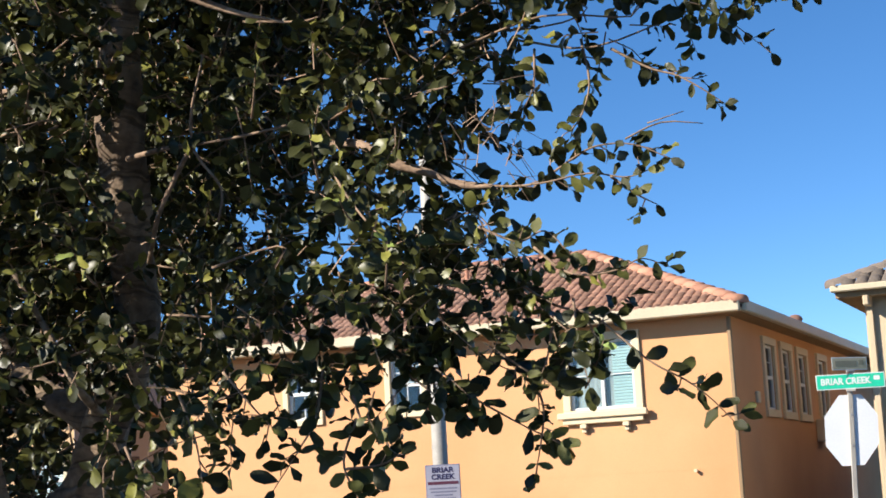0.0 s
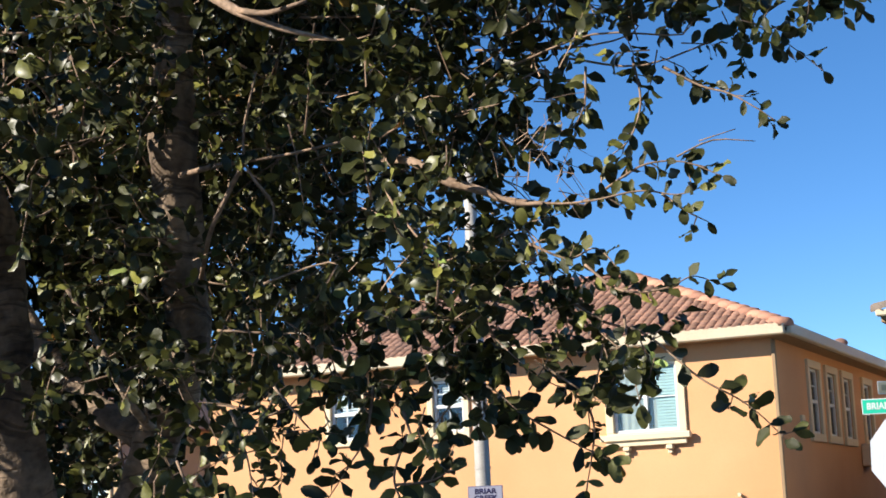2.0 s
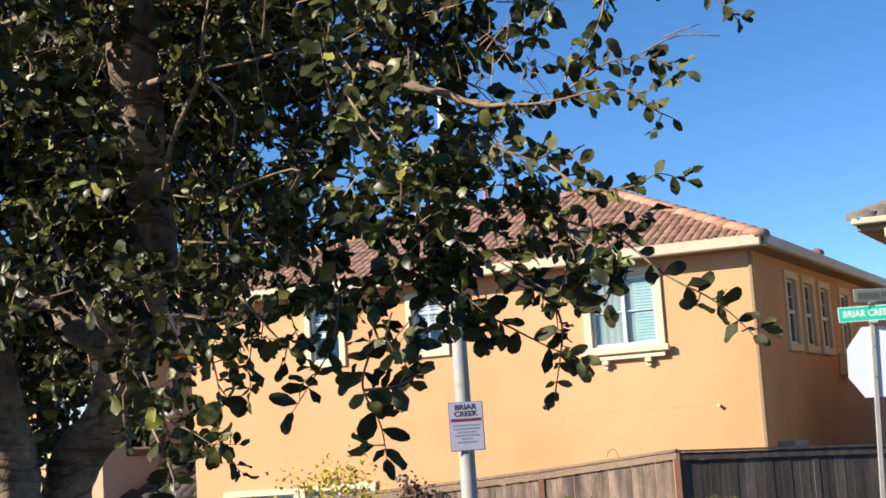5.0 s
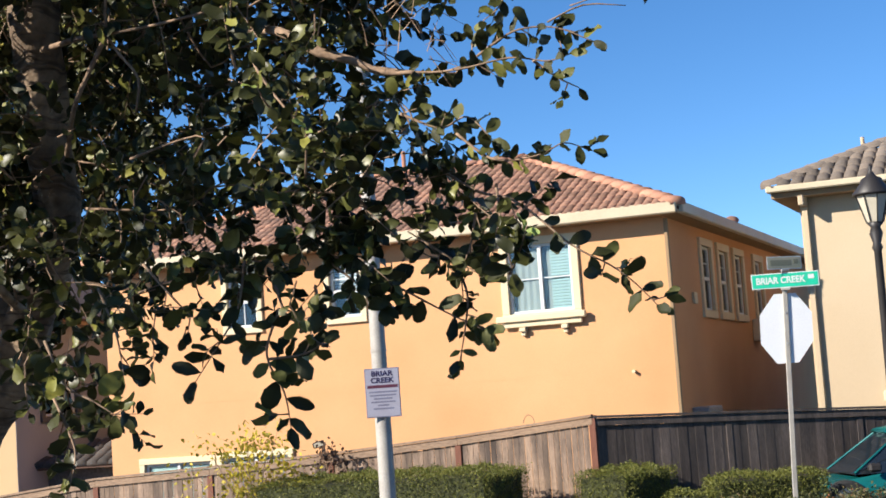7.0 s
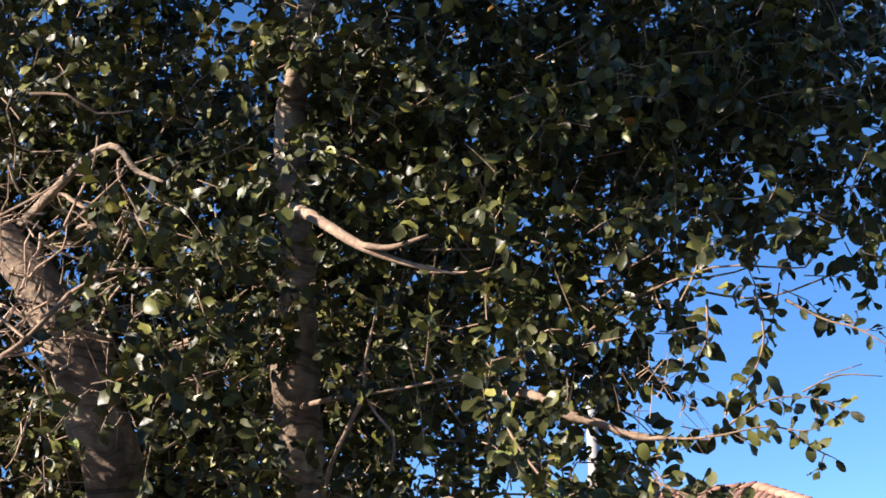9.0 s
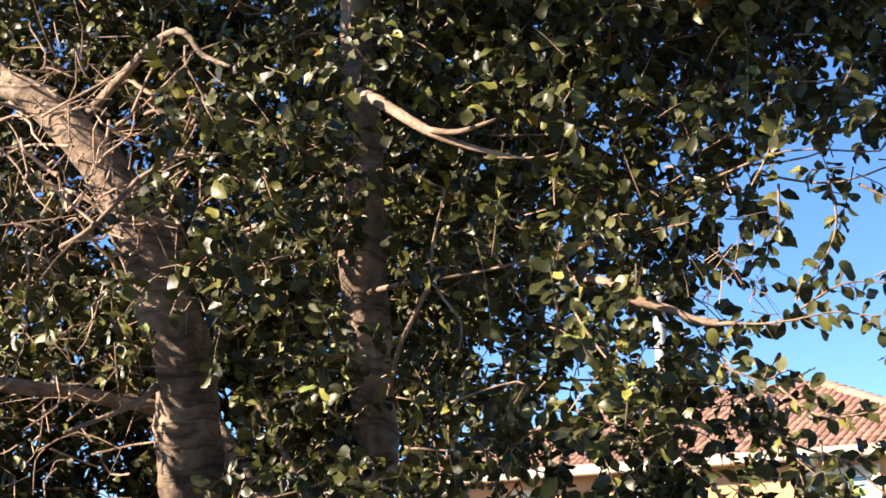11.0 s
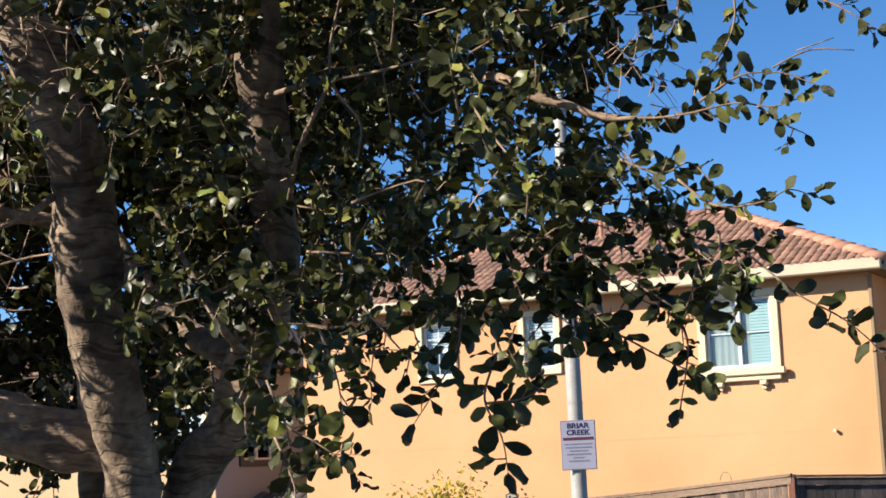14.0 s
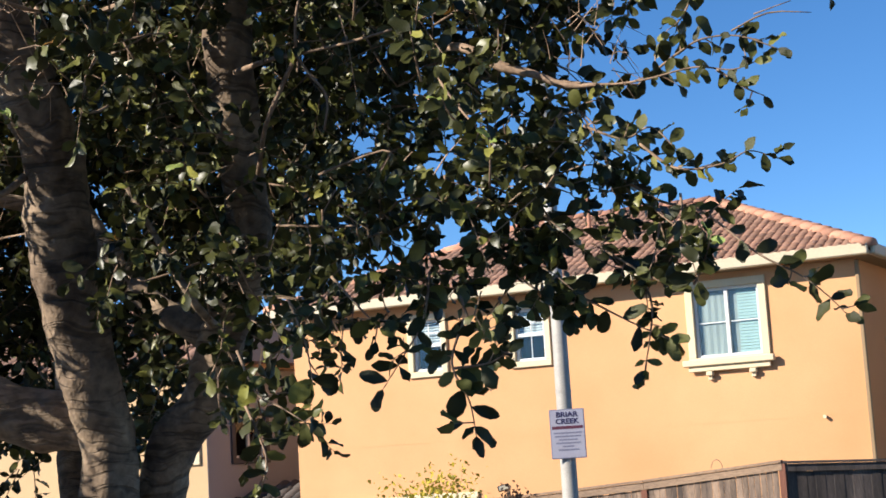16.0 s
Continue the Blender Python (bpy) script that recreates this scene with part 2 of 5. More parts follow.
M_RUBBER = material("black_rubber", (0.017, 0.017, 0.017), (0.0255, 0.0255, 0.0255), 0.8, 5, 60, 0.2, 0.002)
M_CHROME = material("alloy", (0.51, 0.51, 0.51), (0.425, 0.425, 0.425), 0.3, 5, 60, 0.05, 0.001, metal=0.9, contrast=0.05)
M_GROUND = material("asphalt_ground", (0.06, 0.058, 0.055), (0.045, 0.044, 0.043), 0.9, 0.3, 60, 0.5, 0.006, contrast=0.35)
M_HEDGE_IN = material("hedge_inside", (0.05, 0.055, 0.016), (0.03, 0.034, 0.011), 0.9, 5, 40, 0.6, 0.02, contrast=0.4)
M_GLASS = glass_material("window_glass", (0.80, 0.86, 0.88))
M_CARGLASS = material("car_glass", (0.017, 0.0238, 0.0306), (0.0136, 0.0187, 0.0255), 0.06, 1, 30, 0.01, 0.001, contrast=0.05, spec=0.8)
LEAF_STOPS = [(0.0, (0.024, 0.027, 0.009)), (0.5, (0.045, 0.049, 0.014)), (0.82, (0.085, 0.09, 0.024)), (0.96, (0.18, 0.18, 0.042)),
              (0.994, (0.24, 0.23, 0.05)), (0.9985, (0.34, 0.15, 0.03))]
M_LEAVES = leaf_material("tree_leaves", LEAF_STOPS, 0.42, "island", 0.1, 0.38)
M_LEAF = leaf_material("tree_leaf", LEAF_STOPS[:5], 0.45, "object", 0.1, 0.26)
M_PALE = leaf_material("pale_leaf", [(0.0, (0.30, 0.36, 0.10)), (1.0, (0.24, 0.33, 0.08))], 0.4, "object", 0.25)
M_DRY = leaf_material("dry_leaf", [(0.0, (0.42, 0.16, 0.03)), (1.0, (0.5, 0.26, 0.06))], 0.6, "object", 0.2)
M_HEDGE = leaf_material("hedge_leaves", [(0.0, (0.075, 0.088, 0.016)), (0.5, (0.13, 0.138, 0.026)), (1.0, (0.2, 0.198, 0.042))], 0.5, "island", 0.2)
M_SHRUB = leaf_material("shrub_leaves", [(0.0, (0.05, 0.07, 0.025)), (0.6, (0.12, 0.12, 0.05)), (0.93, (0.17, 0.12, 0.06)), (1.0, (0.3, 0.1, 0.05))], 0.5, "island", 0.2)
M_YELLOW = leaf_material("yellow_leaves", [(0.0, (0.20, 0.19, 0.03)), (0.5, (0.5, 0.40, 0.04)), (1.0, (0.62, 0.5, 0.07))], 0.5, "island", 0.35)
M_WITHER = leaf_material("withered_leaves", [(0.0, (0.05, 0.03, 0.02)), (1.0, (0.14, 0.08, 0.05))], 0.7, "island", 0.1)


# ---- building blocks ----
def thing(name, base, label, category, group="", kind=""):
    e = new(name)
    e.matrix_basis = Matrix.Translation(base)
    e.empty_display_size = 0.2
    return tagged(e, label, category, group, kind)


def hang(ob, parent):
    ob.parent = parent
    if parent is not None and parent.type == "EMPTY":
        ob.matrix_parent_inverse = parent.matrix_basis.inverted()
    return ob


def part(name, bm, mat, parent=None, label="", smooth=False, kind=""):
    me = bpy.data.meshes.new(name)
    bm.normal_update()
    bm.to_mesh(me)
    bm.free()
    me.materials.append(mat)
    if smooth:
        me.polygons.foreach_set("use_smooth", [True] * len(me.polygons))
    ob = new(name, me)
    if parent is not None:
        hang(ob, parent)
    return tagged(ob, label, kind=kind)


def mesh_part(name, verts, faces, mat, parent=None, label="", smooth=False, kind=""):
    me = bpy.data.meshes.new(name)
    me.from_pydata([tuple(v) for v in verts], [], [tuple(f) for f in faces])
    me.materials.append(mat)
    if smooth:
        me.polygons.foreach_set("use_smooth", [True] * len(me.polygons))
    ob = new(name, me)
    if parent is not None:
        hang(ob, parent)
    return tagged(ob, label, kind=kind)


def plain(a, b, z):
    return Vector((a, b, z))


def box(bm, at, a0, a1, b0, b1, z0, z1, bevel=0.0):
    """A block in the frame of at(a, b, z); its edges are rounded by bevel."""
    vs = [bm.verts.new(at(a, b, z)) for a in (a0, a1) for b in (b0, b1) for z in (z0, z1)]
    fs = [bm.faces.new([vs[i] for i in q]) for q in ((0, 1, 3, 2), (4, 6, 7, 5), (0, 4, 5, 1), (2, 3, 7, 6), (0, 2, 6, 4), (1, 5, 7, 3))]
    bmesh.ops.recalc_face_normals(bm, faces=fs)
    if bevel:
        es = list({e for f in fs for e in f.edges})
        bmesh.ops.bevel(bm, geom=es, offset=bevel, segments=1, affect="EDGES", profile=0.7)
    return bm


def slab(name, at, dims, mat, parent=None, label="", bevel=0.0):
    return part(name, box(bmesh.new(), at, *dims, bevel=bevel), mat, parent, label)


def lathe(bm, at, profile, seg=16):
    """Turned shape: profile of (radius, height) round the axis of at(0, 0, z)."""
    rings = []
    for r, z in profile:
        rings.append([bm.verts.new(at(r * math.cos(2 * math.pi * k / seg), r * math.sin(2 * math.pi * k / seg), z)) for k in range(seg)])
    for lo, hi in zip(rings, rings[1:]):
        for k in range(seg):
            bm.faces.new((lo[k], lo[(k + 1) % seg], hi[(k + 1) % seg], hi[k]))
    bm.faces.new(rings[0][::-1])
    bm.faces.new(rings[-1])
    return bm


def curve_points(pts, step=0.05):
    """A smooth line through the points (position, radius) with a point about every step."""
    p = [np.array(q, float) for q in pts]
    p = [2 * p[0] - p[1]] + p + [2 * p[-1] - p[-2]]
    out = []
    for i in range(1, len(p) - 2):
        n = max(2, int(np.linalg.norm(p[i + 1][:3] - p[i][:3]) / step))
        for k in range(n):
            t = k / n
            out.append(0.5 * (2 * p[i] + (p[i + 1] - p[i - 1]) * t + (2 * p[i - 1] - 5 * p[i] + 4 * p[i + 1] - p[i + 2]) * t * t
                              + (3 * p[i] - p[i - 1] - 3 * p[i + 1] + p[i + 2]) * t ** 3))
    out.append(p[-2])
    return out


def tube(verts, faces, line, seg=8, lumps=0.0, seed=0.0):
    """A limb along line, rows of (x, y, z, radius), appended to verts and faces."""
    n0, rows = len(verts), len(line)
    side = Vector((0.3, 1, 0.2))
    for i, q in enumerate(line):
        a, b = line[max(0, i - 1)], line[min(rows - 1, i + 1)]
        ax = Vector(b[:3]) - Vector(a[:3])
        ax = ax.normalized() if ax.length > 1e-9 else Vector((0, 0, 1))
        side = (side - ax * side.dot(ax)).normalized()
        up = ax.cross(side)
        c = Vector(q[:3])
        for k in range(seg):
            ang = 2 * math.pi * k / seg
            d = side * math.cos(ang) + up * math.sin(ang)
            r = q[3]
            if lumps:
                r *= 1 + lumps * noise.noise(c * 9 + d * 1.3 + Vector((seed, 0, 0))) + 0.45 * lumps * noise.noise(Vector((c.x * 6, c.y * 6, c.z * 30)) + d * 2.2)
            verts.append(c + d * r)
    for i in range(rows - 1):
        for k in range(seg):
            a, b = n0 + i * seg + k, n0 + i * seg + (k + 1) % seg
            faces.append((a, b, b + seg, a + seg))
    faces.append(tuple(n0 + k for k in range(seg))[::-1])
    faces.append(tuple(n0 + (rows - 1) * seg + k for k in range(seg)))


def wall_sheet(bm, at, a0, a1, z0, z1, thick, holes):
    """A wall in the plane b = 0, thick towards +b, with openings (a0, a1, z0, z1) that go through it."""
    xs = sorted({a0, a1, *(v for h in holes for v in h[:2])})
    zs = sorted({z0, z1, *(v for h in holes for v in h[2:])})

    def solid(i, k):
        if not (0 <= i < len(xs) - 1 and 0 <= k < len(zs) - 1):
            return False
        x, z = (xs[i] + xs[i + 1]) / 2, (zs[k] + zs[k + 1]) / 2
        return not any(h[0] < x < h[1] and h[2] < z < h[3] for h in holes)

    def quad(*c):
        bm.faces.new([bm.verts.new(at(*p)) for p in c])

    for i in range(len(xs) - 1):
        for k in range(len(zs) - 1):
            if not solid(i, k):
                continue
            x, X, z, Z = xs[i], xs[i + 1], zs[k], zs[k + 1]
            quad((x, 0, z), (X, 0, z), (X, 0, Z), (x, 0, Z))
            quad((x, thick, z), (x, thick, Z), (X, thick, Z), (X, thick, z))
            if not solid(i - 1, k):
                quad((x, 0, z), (x, 0, Z), (x, thick, Z), (x, thick, z))
            if not solid(i + 1, k):
                quad((X, 0, z), (X, thick, z), (X, thick, Z), (X, 0, Z))
            if not solid(i, k - 1):
                quad((x, 0, z), (x, thick, z), (X, thick, z), (X, 0, z))
            if not solid(i, k + 1):
                quad((x, 0, Z), (X, 0, Z), (X, thick, Z), (x, thick, Z))
    bmesh.ops.remove_doubles(bm, verts=bm.verts, dist=1e-4)
    bmesh.ops.recalc_face_normals(bm, faces=bm.faces)
    return bm


def lettering(text, size, place, mat, parent, name="lettering", squeeze=1.0):
    """Words as flat raised letters; place is a 4x4 matrix."""
    cu = bpy.data.curves.new("words", "FONT")
    cu.body, cu.size, cu.align_x, cu.align_y, cu.extrude, cu.offset = text, size, "CENTER", "CENTER", 0.002, size * 0.03
    tmp = bpy.data.objects.new("words", cu)
    scene.collection.objects.link(tmp)
    me = bpy.data.meshes.new_from_object(tmp.evaluated_get(bpy.context.evaluated_depsgraph_get()))
    bpy.data.objects.remove(tmp)
    me.transform(place @ Matrix.Diagonal((squeeze, 1, 1, 1)))
    me.materials.clear()
    me.materials.append(mat)
    return hang(new(name, me), parent)


def ground_height(x, y):
    """The street falls away beyond the near verge and rises to the right."""
    k = min(1.0, max(0.0, (y - 6) / 8))
    k = k * k * (3 - 2 * k)
    return k * (-0.6 + 0.03 * max(-14.0, min(14.0, x)))


# ---- ground ----
gv, gf = [], []
ticks = [-900, -300, -100, -40, -20, -14, -10, -7, -4, -2, 0, 2, 4, 7, 10, 14, 20, 40, 100, 300, 900]
rows_y = [-900, -300, -100, -30, -8, 0, 4, 6, 7.5, 9, 10.5, 12, 14, 18, 24, 32, 45, 80, 150, 400, 1200]
for y in rows_y:
    for x in ticks:
        gv.append((x, y, ground_height(x, y)))
for j in range(len(rows_y) - 1):
    for i in range(len(ticks) - 1):
        a = j * len(ticks) + i
        gf.append((a, a + 1, a + 1 + len(ticks), a + len(ticks)))
tagged(mesh_part("ground", gv, gf, M_GROUND, smooth=True), "grey asphalt ground of the sloping street", "ground", kind="structure")


# unseen plain wall added behind the camera to block low skylight
bm = bmesh.new()
box(bm, plain, -14, 18, -14.3, -14, -0.05, 6.6)
tagged(part("sky_block_wall", bm, M_BEIGE), "unseen plain beige stucco wall added to block skylight", "wall", kind="structure")

# ---- houses ----
DIR_U = Vector((-0.943, 0.334, 0))          # along the row of houses, to the left
DIR_V = Vector((0.375, 0.927, 0))           # from the street into the plots


def plot(ox, oy):
    o = Vector((ox, oy, 0))

    def at(a, b, z):
        return o + DIR_U * a + DIR_V * b + Vector((0, 0, z))
    return at


def window(house, at, a0, a1, z0, z1, style, trim=0.1, face=-0.05, shade=None, trim_mat=None):
    """A window with a raised surround in the opening a0..a1, z0..z1 of a wall at b = 0."""
    bm = bmesh.new()
    for d in ((a0 - trim, a0, face, 0.06, z0, z1), (a1, a1 + trim, face, 0.06, z0, z1),
              (a0 - trim, a1 + trim, face - 0.004, 0.06, z1, z1 + trim), (a0 - trim, a1 + trim, face - 0.004, 0.06, z0 - trim, z0)):
        box(bm, at, *d, bevel=0.008)
    w = part("window", bm, trim_mat or M_TRIM, house)
    bm = bmesh.new()
    f = 0.045
    for d in ((a0, a0 + f, 0.02, 0.09, z0, z1), (a1 - f, a1, 0.02, 0.09, z0, z1), (a0 + f, a1 - f, 0.02, 0.09, z1 - f, z1), (a0 + f, a1 - f, 0.02, 0.09, z0, z0 + f)):
        box(bm, at, *d, bevel=0.004)
    mid_a, mid_z = (a0 + a1) / 2, (z0 + z1) / 2
    if style == "slider":
        box(bm, at, mid_a - 0.03, mid_a + 0.03, 0.015, 0.09, z0 + f, z1 - f, bevel=0.004)
        panes = [(a0 + f, mid_a - 0.03, z0 + f, z1 - f), (mid_a + 0.03, a1 - f, z0 + f, z1 - f)]
    else:
        box(bm, at, a0 + f, a1 - f, 0.015, 0.09, mid_z - 0.03, mid_z + 0.03, bevel=0.004)
        panes = [(a0 + f, a1 - f, z0 + f, mid_z - 0.03), (a0 + f, a1 - f, mid_z + 0.03, z1 - f)]
    part("window_frame", bm, M_VINYL, w, "white vinyl window frame")
    for k, (p, q, r, s) in enumerate(panes):
        g = slab("pane", at, (p, q, 0.05, 0.056, r, s), M_GLASS, w)
        g.visible_shadow = False
        bm = bmesh.new()
        if (style == "slider" or k == 1) and not trim_mat:
            box(bm, at, p, q, 0.046, 0.060, (r + s) / 2 - 0.008, (r + s) / 2 + 0.008)
        if style == "sash" and a1 - a0 < 0.7:
            box(bm, at, (p + q) / 2 - 0.007, (p + q) / 2 + 0.007, 0.0465, 0.0595, r, s)
        if bm.verts:
            part("glazing_bar", bm, M_VINYL, w, "thin white glazing bars")
    if shade:
        for (p, q, r, s), kind in zip(panes, shade):
            bm = bmesh.new()
            if kind == "blind":
                n = int((s - r) / 0.045)
                for i in range(n):
                    z = r + (i + 0.5) * (s - r) / n
                    fs = [bm.verts.new(at(*c)) for c in ((p, 0.10, z - 0.02), (q, 0.10, z - 0.02), (q, 0.125, z + 0.02), (p, 0.125, z + 0.02))]
                    bm.faces.new(fs)
                part("blind", bm, M_BLIND, w, "white slatted blind")
            elif kind == "slats":
                n, cut = int((s - r) / 0.05), p + (q - p) * 0.72
                for i in range(n):
                    z = r + (i + 0.5) * (s - r) / n
                    bm.faces.new([bm.verts.new(at(*c)) for c in ((p, 0.075, z - 0.022), (cut, 0.075, z - 0.022), (cut, 0.09, z + 0.022), (p, 0.09, z + 0.022))])
                part("blind", bm, M_SHADE, w, "pale blue-green slatted blind, partly drawn")
                slab("curtain", at, (cut, q, 0.10, 0.104, r, s), M_CURTAIN, w, "grey curtain edge")
            elif kind == "sky_sheet":
                # sheet whose colour stands in for the sky reflected in the glass
                box(bm, at, p, q, 0.062, 0.066, r, s)
                part("sky_tone_sheet", bm, M_SHADE, w, "pale blue-green sheet standing in for sky in the glass")
            elif kind == "curtain":
                n = 24
                lo = [bm.verts.new(at(p + (q - p) * i / n, 0.085 + 0.005 * math.sin(i * 1.1), r)) for i in range(n + 1)]
                hi = [bm.verts.new(at(p + (q - p) * i / n, 0.085 + 0.005 * math.sin(i * 1.1), s)) for i in range(n + 1)]
                for i in range(n):
                    bm.faces.new((lo[i], lo[i + 1], hi[i + 1], hi[i]))
                part("curtain", bm, M_CURTAIN, w, "grey drawn curtain, also used to tone plain glass")
    return w


def tile_shape(width, length, seg=6):
    """One barrel tile, its foot at the origin, running up +y, proud of the roof by its arc; local x across, y up the slope, z out."""
    vs, fs = [], []
    for y, lift in ((0.0, 0.034), (length, 0.004)):
        for k in range(seg + 1):
            t = math.pi * k / seg
            vs.append((-math.cos(t) * width * 0.5, y, math.sin(t) * width * 0.36 + lift))
    for k in range(seg):
        fs.append((k, k + 1, k + seg + 2, k + seg + 1))
    n = len(vs)
    vs += [(-width * 0.5, 0, 0.0), (width * 0.5, 0, 0.0)]
    fs.append((n, *range(seg + 1), n + 1)[::-1])
    return vs, fs


def hip_roof(house, at, a0, a1, b0, b1, z, pitch, tile_w, row, mats, near=None, hips=()):
    """Hipped roof over a0..a1, b0..b1 with its eave at z: under-sheets, barrel tiles on the street slope and caps on the street hips.
    near: the stretch (a from, a to) whose tiles are pieces of their own."""
    m_piece, m_field, m_cap = mats
    run = min(a1 - a0, b1 - b0) / 2
    if a1 - a0 >= b1 - b0:
        r0, r1 = (a0 + run, b0 + run, z + run * pitch), (a1 - run, b0 + run, z + run * pitch)
    else:
        r0, r1 = (a0 + run, b0 + run, z + run * pitch), (a0 + run, b1 - run, z + run * pitch)
    bm = bmesh.new()
    e = [bm.verts.new(at(*c)) for c in ((a0, b0, z), (a1, b0, z), (a1, b1, z), (a0, b1, z))]
    p, q = bm.verts.new(at(*r0)), bm.verts.new(at(*r1))
    if a1 - a0 >= b1 - b0:
        for f in ((e[0], e[1], q, p), (e[1], e[2], q), (e[2], e[3], p, q), (e[3], e[0], p)):
            bm.faces.new(f)
    else:
        for f in ((e[0], e[1], p), (e[1], e[2], q, p), (e[2], e[3], q), (e[3], e[0], p, q)):
            bm.faces.new(f)
    d = [bm.verts.new(at(*c)) for c in ((a0, b0, z - 0.05), (a1, b0, z - 0.05), (a1, b1, z - 0.05), (a0, b1, z - 0.05))]
    bm.faces.new(d)
    for i in range(4):
        bm.faces.new((e[i], e[(i + 1) % 4], d[(i + 1) % 4], d[i]))
    bmesh.ops.recalc_face_normals(bm, faces=bm.faces)
    roof = part("roof", bm, M_UNDER, house)
    # tiles on the street slope
    across = -DIR_U
    up = (DIR_V + Vector((0, 0, pitch))).normalized()
    up = (up - across * up.dot(across)).normalized()
    out = across.cross(up)
    turn = Matrix((across, up, out)).transposed().to_4x4()
    vs, fs = tile_shape(tile_w, row * math.sqrt(1 + pitch * pitch) * 1.12)
    shared = None
    rng = random.Random(5)
    fv, ff = [], []
    count = 0
    for r in range(int(run / row)):
        h = r * row
        n = int((a1 - a0) / tile_w)
        for k in range(n):
            a = a0 + (k + 0.5) * tile_w
            if a < a0 + h + 0.08 or a > a1 - h - 0.08:
                continue
            m = Matrix.Translation(at(a, b0 + h - 0.03, z + (h - 0.03) * pitch) + out * 0.012) @ turn @ pose(0, 0, rng.uniform(-0.004, 0.006), 0, 0, rng.uniform(-1.5, 1.5))
            if near and near[0] <= a <= near[1] and count < 290:
                if shared is None:
                    shared = bpy.data.meshes.new("tile")
                    shared.from_pydata(vs, [], fs)
                    shared.materials.append(m_piece)
                    shared.polygons.foreach_set("use_smooth", [True] * len(fs))
                t = new("tile", shared)
                t.parent = roof
                t.matrix_basis = m
                count += 1
            else:
                o = len(fv)
                fv += [m @ Vector(v) for v in vs]
                ff += [tuple(i + o for i in f) for f in fs]
    if fv:
        mesh_part("tile_field", fv, ff, m_field, roof, smooth=True, kind="stuff")
    # caps along the hips that face the street, and along the ridge
    lines = {"right": (Vector(at(a0, b0, z)), Vector(at(*r0))), "left": (Vector(at(a1, b0, z)), Vector(at(*(r1 if a1 - a0 >= b1 - b0 else r0)))),
             "ridge": (Vector(at(*r0)), Vector(at(*r1)))}
    cvs, cfs = tile_shape(0.3, 0.38)
    cap = bpy.data.meshes.new("cap_tile")
    cap.from_pydata(cvs, [], cfs)
    cap.materials.append(m_cap)
    cap.polygons.foreach_set("use_smooth", [True] * len(cfs))
    for key in hips:
        s, t = lines[key]
        n = max(1, int((t - s).length / 0.31))
        ydir = (t - s).normalized()
        xdir = ydir.cross(Vector((0, 0, 1))).normalized()
        zdir = xdir.cross(ydir)
        rot = Matrix((xdir, ydir, zdir)).transposed().to_4x4()
        for i in range(n):
            ob = new("cap_tile", cap)
            ob.parent = roof
            ob.matrix_basis = Matrix.Translation(s.lerp(t, i / n) + zdir * 0.02) @ rot @ pose(0, 0, 0, rng.uniform(-2, 2), rng.uniform(-3, 3), rng.uniform(-2, 2))
    return roof


def gutter(house, at, a0, a1, b0, b1, z, mat, deep=0.17):
    """Fascia and gutter along the street eave and the right-hand eave, with a boxed soffit behind them."""
    bm = bmesh.new()
    box(bm, at, a0, a1, b0 - 0.09, b0 + 0.03, z - deep, z + 0.02, bevel=0.02)
    part("gutter", bm, mat, house, "cream painted gutter")
    bm = bmesh.new()
    box(bm, at, a0 - 0.09, a0 + 0.03, b0 + 0.034, b1, z - deep, z + 0.02, bevel=0.02)
    part("gutter", bm, mat, house, "cream painted gutter")


# the orange house
HOUSE = plot(3.66, 26.24)
FLOOR = -0.95
house = thing("house", HOUSE(5.3, 4, -0.75), "two-storey orange stucco house with terracotta hip roof behind a fence", "house")
FRONT = [(1.61, 2.74, 3.13, 4.29), (5.47, 6.05, 3.35, 4.27), (7.5, 8.08, 3.33, 4.26), (8.6, 9.95, 0.05, 0.98), (7.05, 8.36, 0.07, 1.01)]
part("wall", wall_sheet(bmesh.new(), HOUSE, 0, 10.65, FLOOR, 4.62, 0.2, FRONT), M_STUCCO, house)
SIDE = [(2.45, 3.2, 3.06, 4.22), (3.85, 4.6, 3.06, 4.22), (5.25, 6.0, 3.06, 4.22), (7.2, 7.95, 3.06, 4.22)]


def house_side(s, d, z):
    return HOUSE(d, s, z)


part("wall", wall_sheet(bmesh.new(), house_side, 0.2, 15.4, FLOOR, 4.62, 0.2, SIDE), M_STUCCO, house)
slab("wall", HOUSE, (10.45, 10.65, 0.2, 15.4, FLOOR, 4.62), M_STUCCO, house)
slab("wall", HOUSE, (0.2, 10.45, 15.2, 15.4, FLOOR, 4.62), M_STUCCO, house)
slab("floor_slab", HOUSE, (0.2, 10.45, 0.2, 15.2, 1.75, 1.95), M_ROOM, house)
slab("soffit", HOUSE, (-0.3, 10.95, -0.3, 15.6, 4.53, 4.615), M_SOFFIT, house, "soffit, its brown tone holding the eave shade")
# inner sheet added as a dark backing behind the windows
slab("room_backing", HOUSE, (0.2, 10.45, 3.6, 3.7, FLOOR, 4.5), M_ROOM, house)
slab("floor_band", HOUSE, (0.0, 10.65, -0.003, 0.0, 2.035, 2.047), M_STUCCO, house)
w = window(house, HOUSE, *FRONT[0], "slider", trim=0.13, shade=("slats", "curtain"))
slab("sill", HOUSE, (1.40, 2.96, -0.15, -0.052, 2.99, 3.10), M_TRIM, w, bevel=0.015)
slab("apron", HOUSE, (1.48, 2.88, -0.10, -0.051, 2.90, 2.985), M_TRIM, w, bevel=0.01)
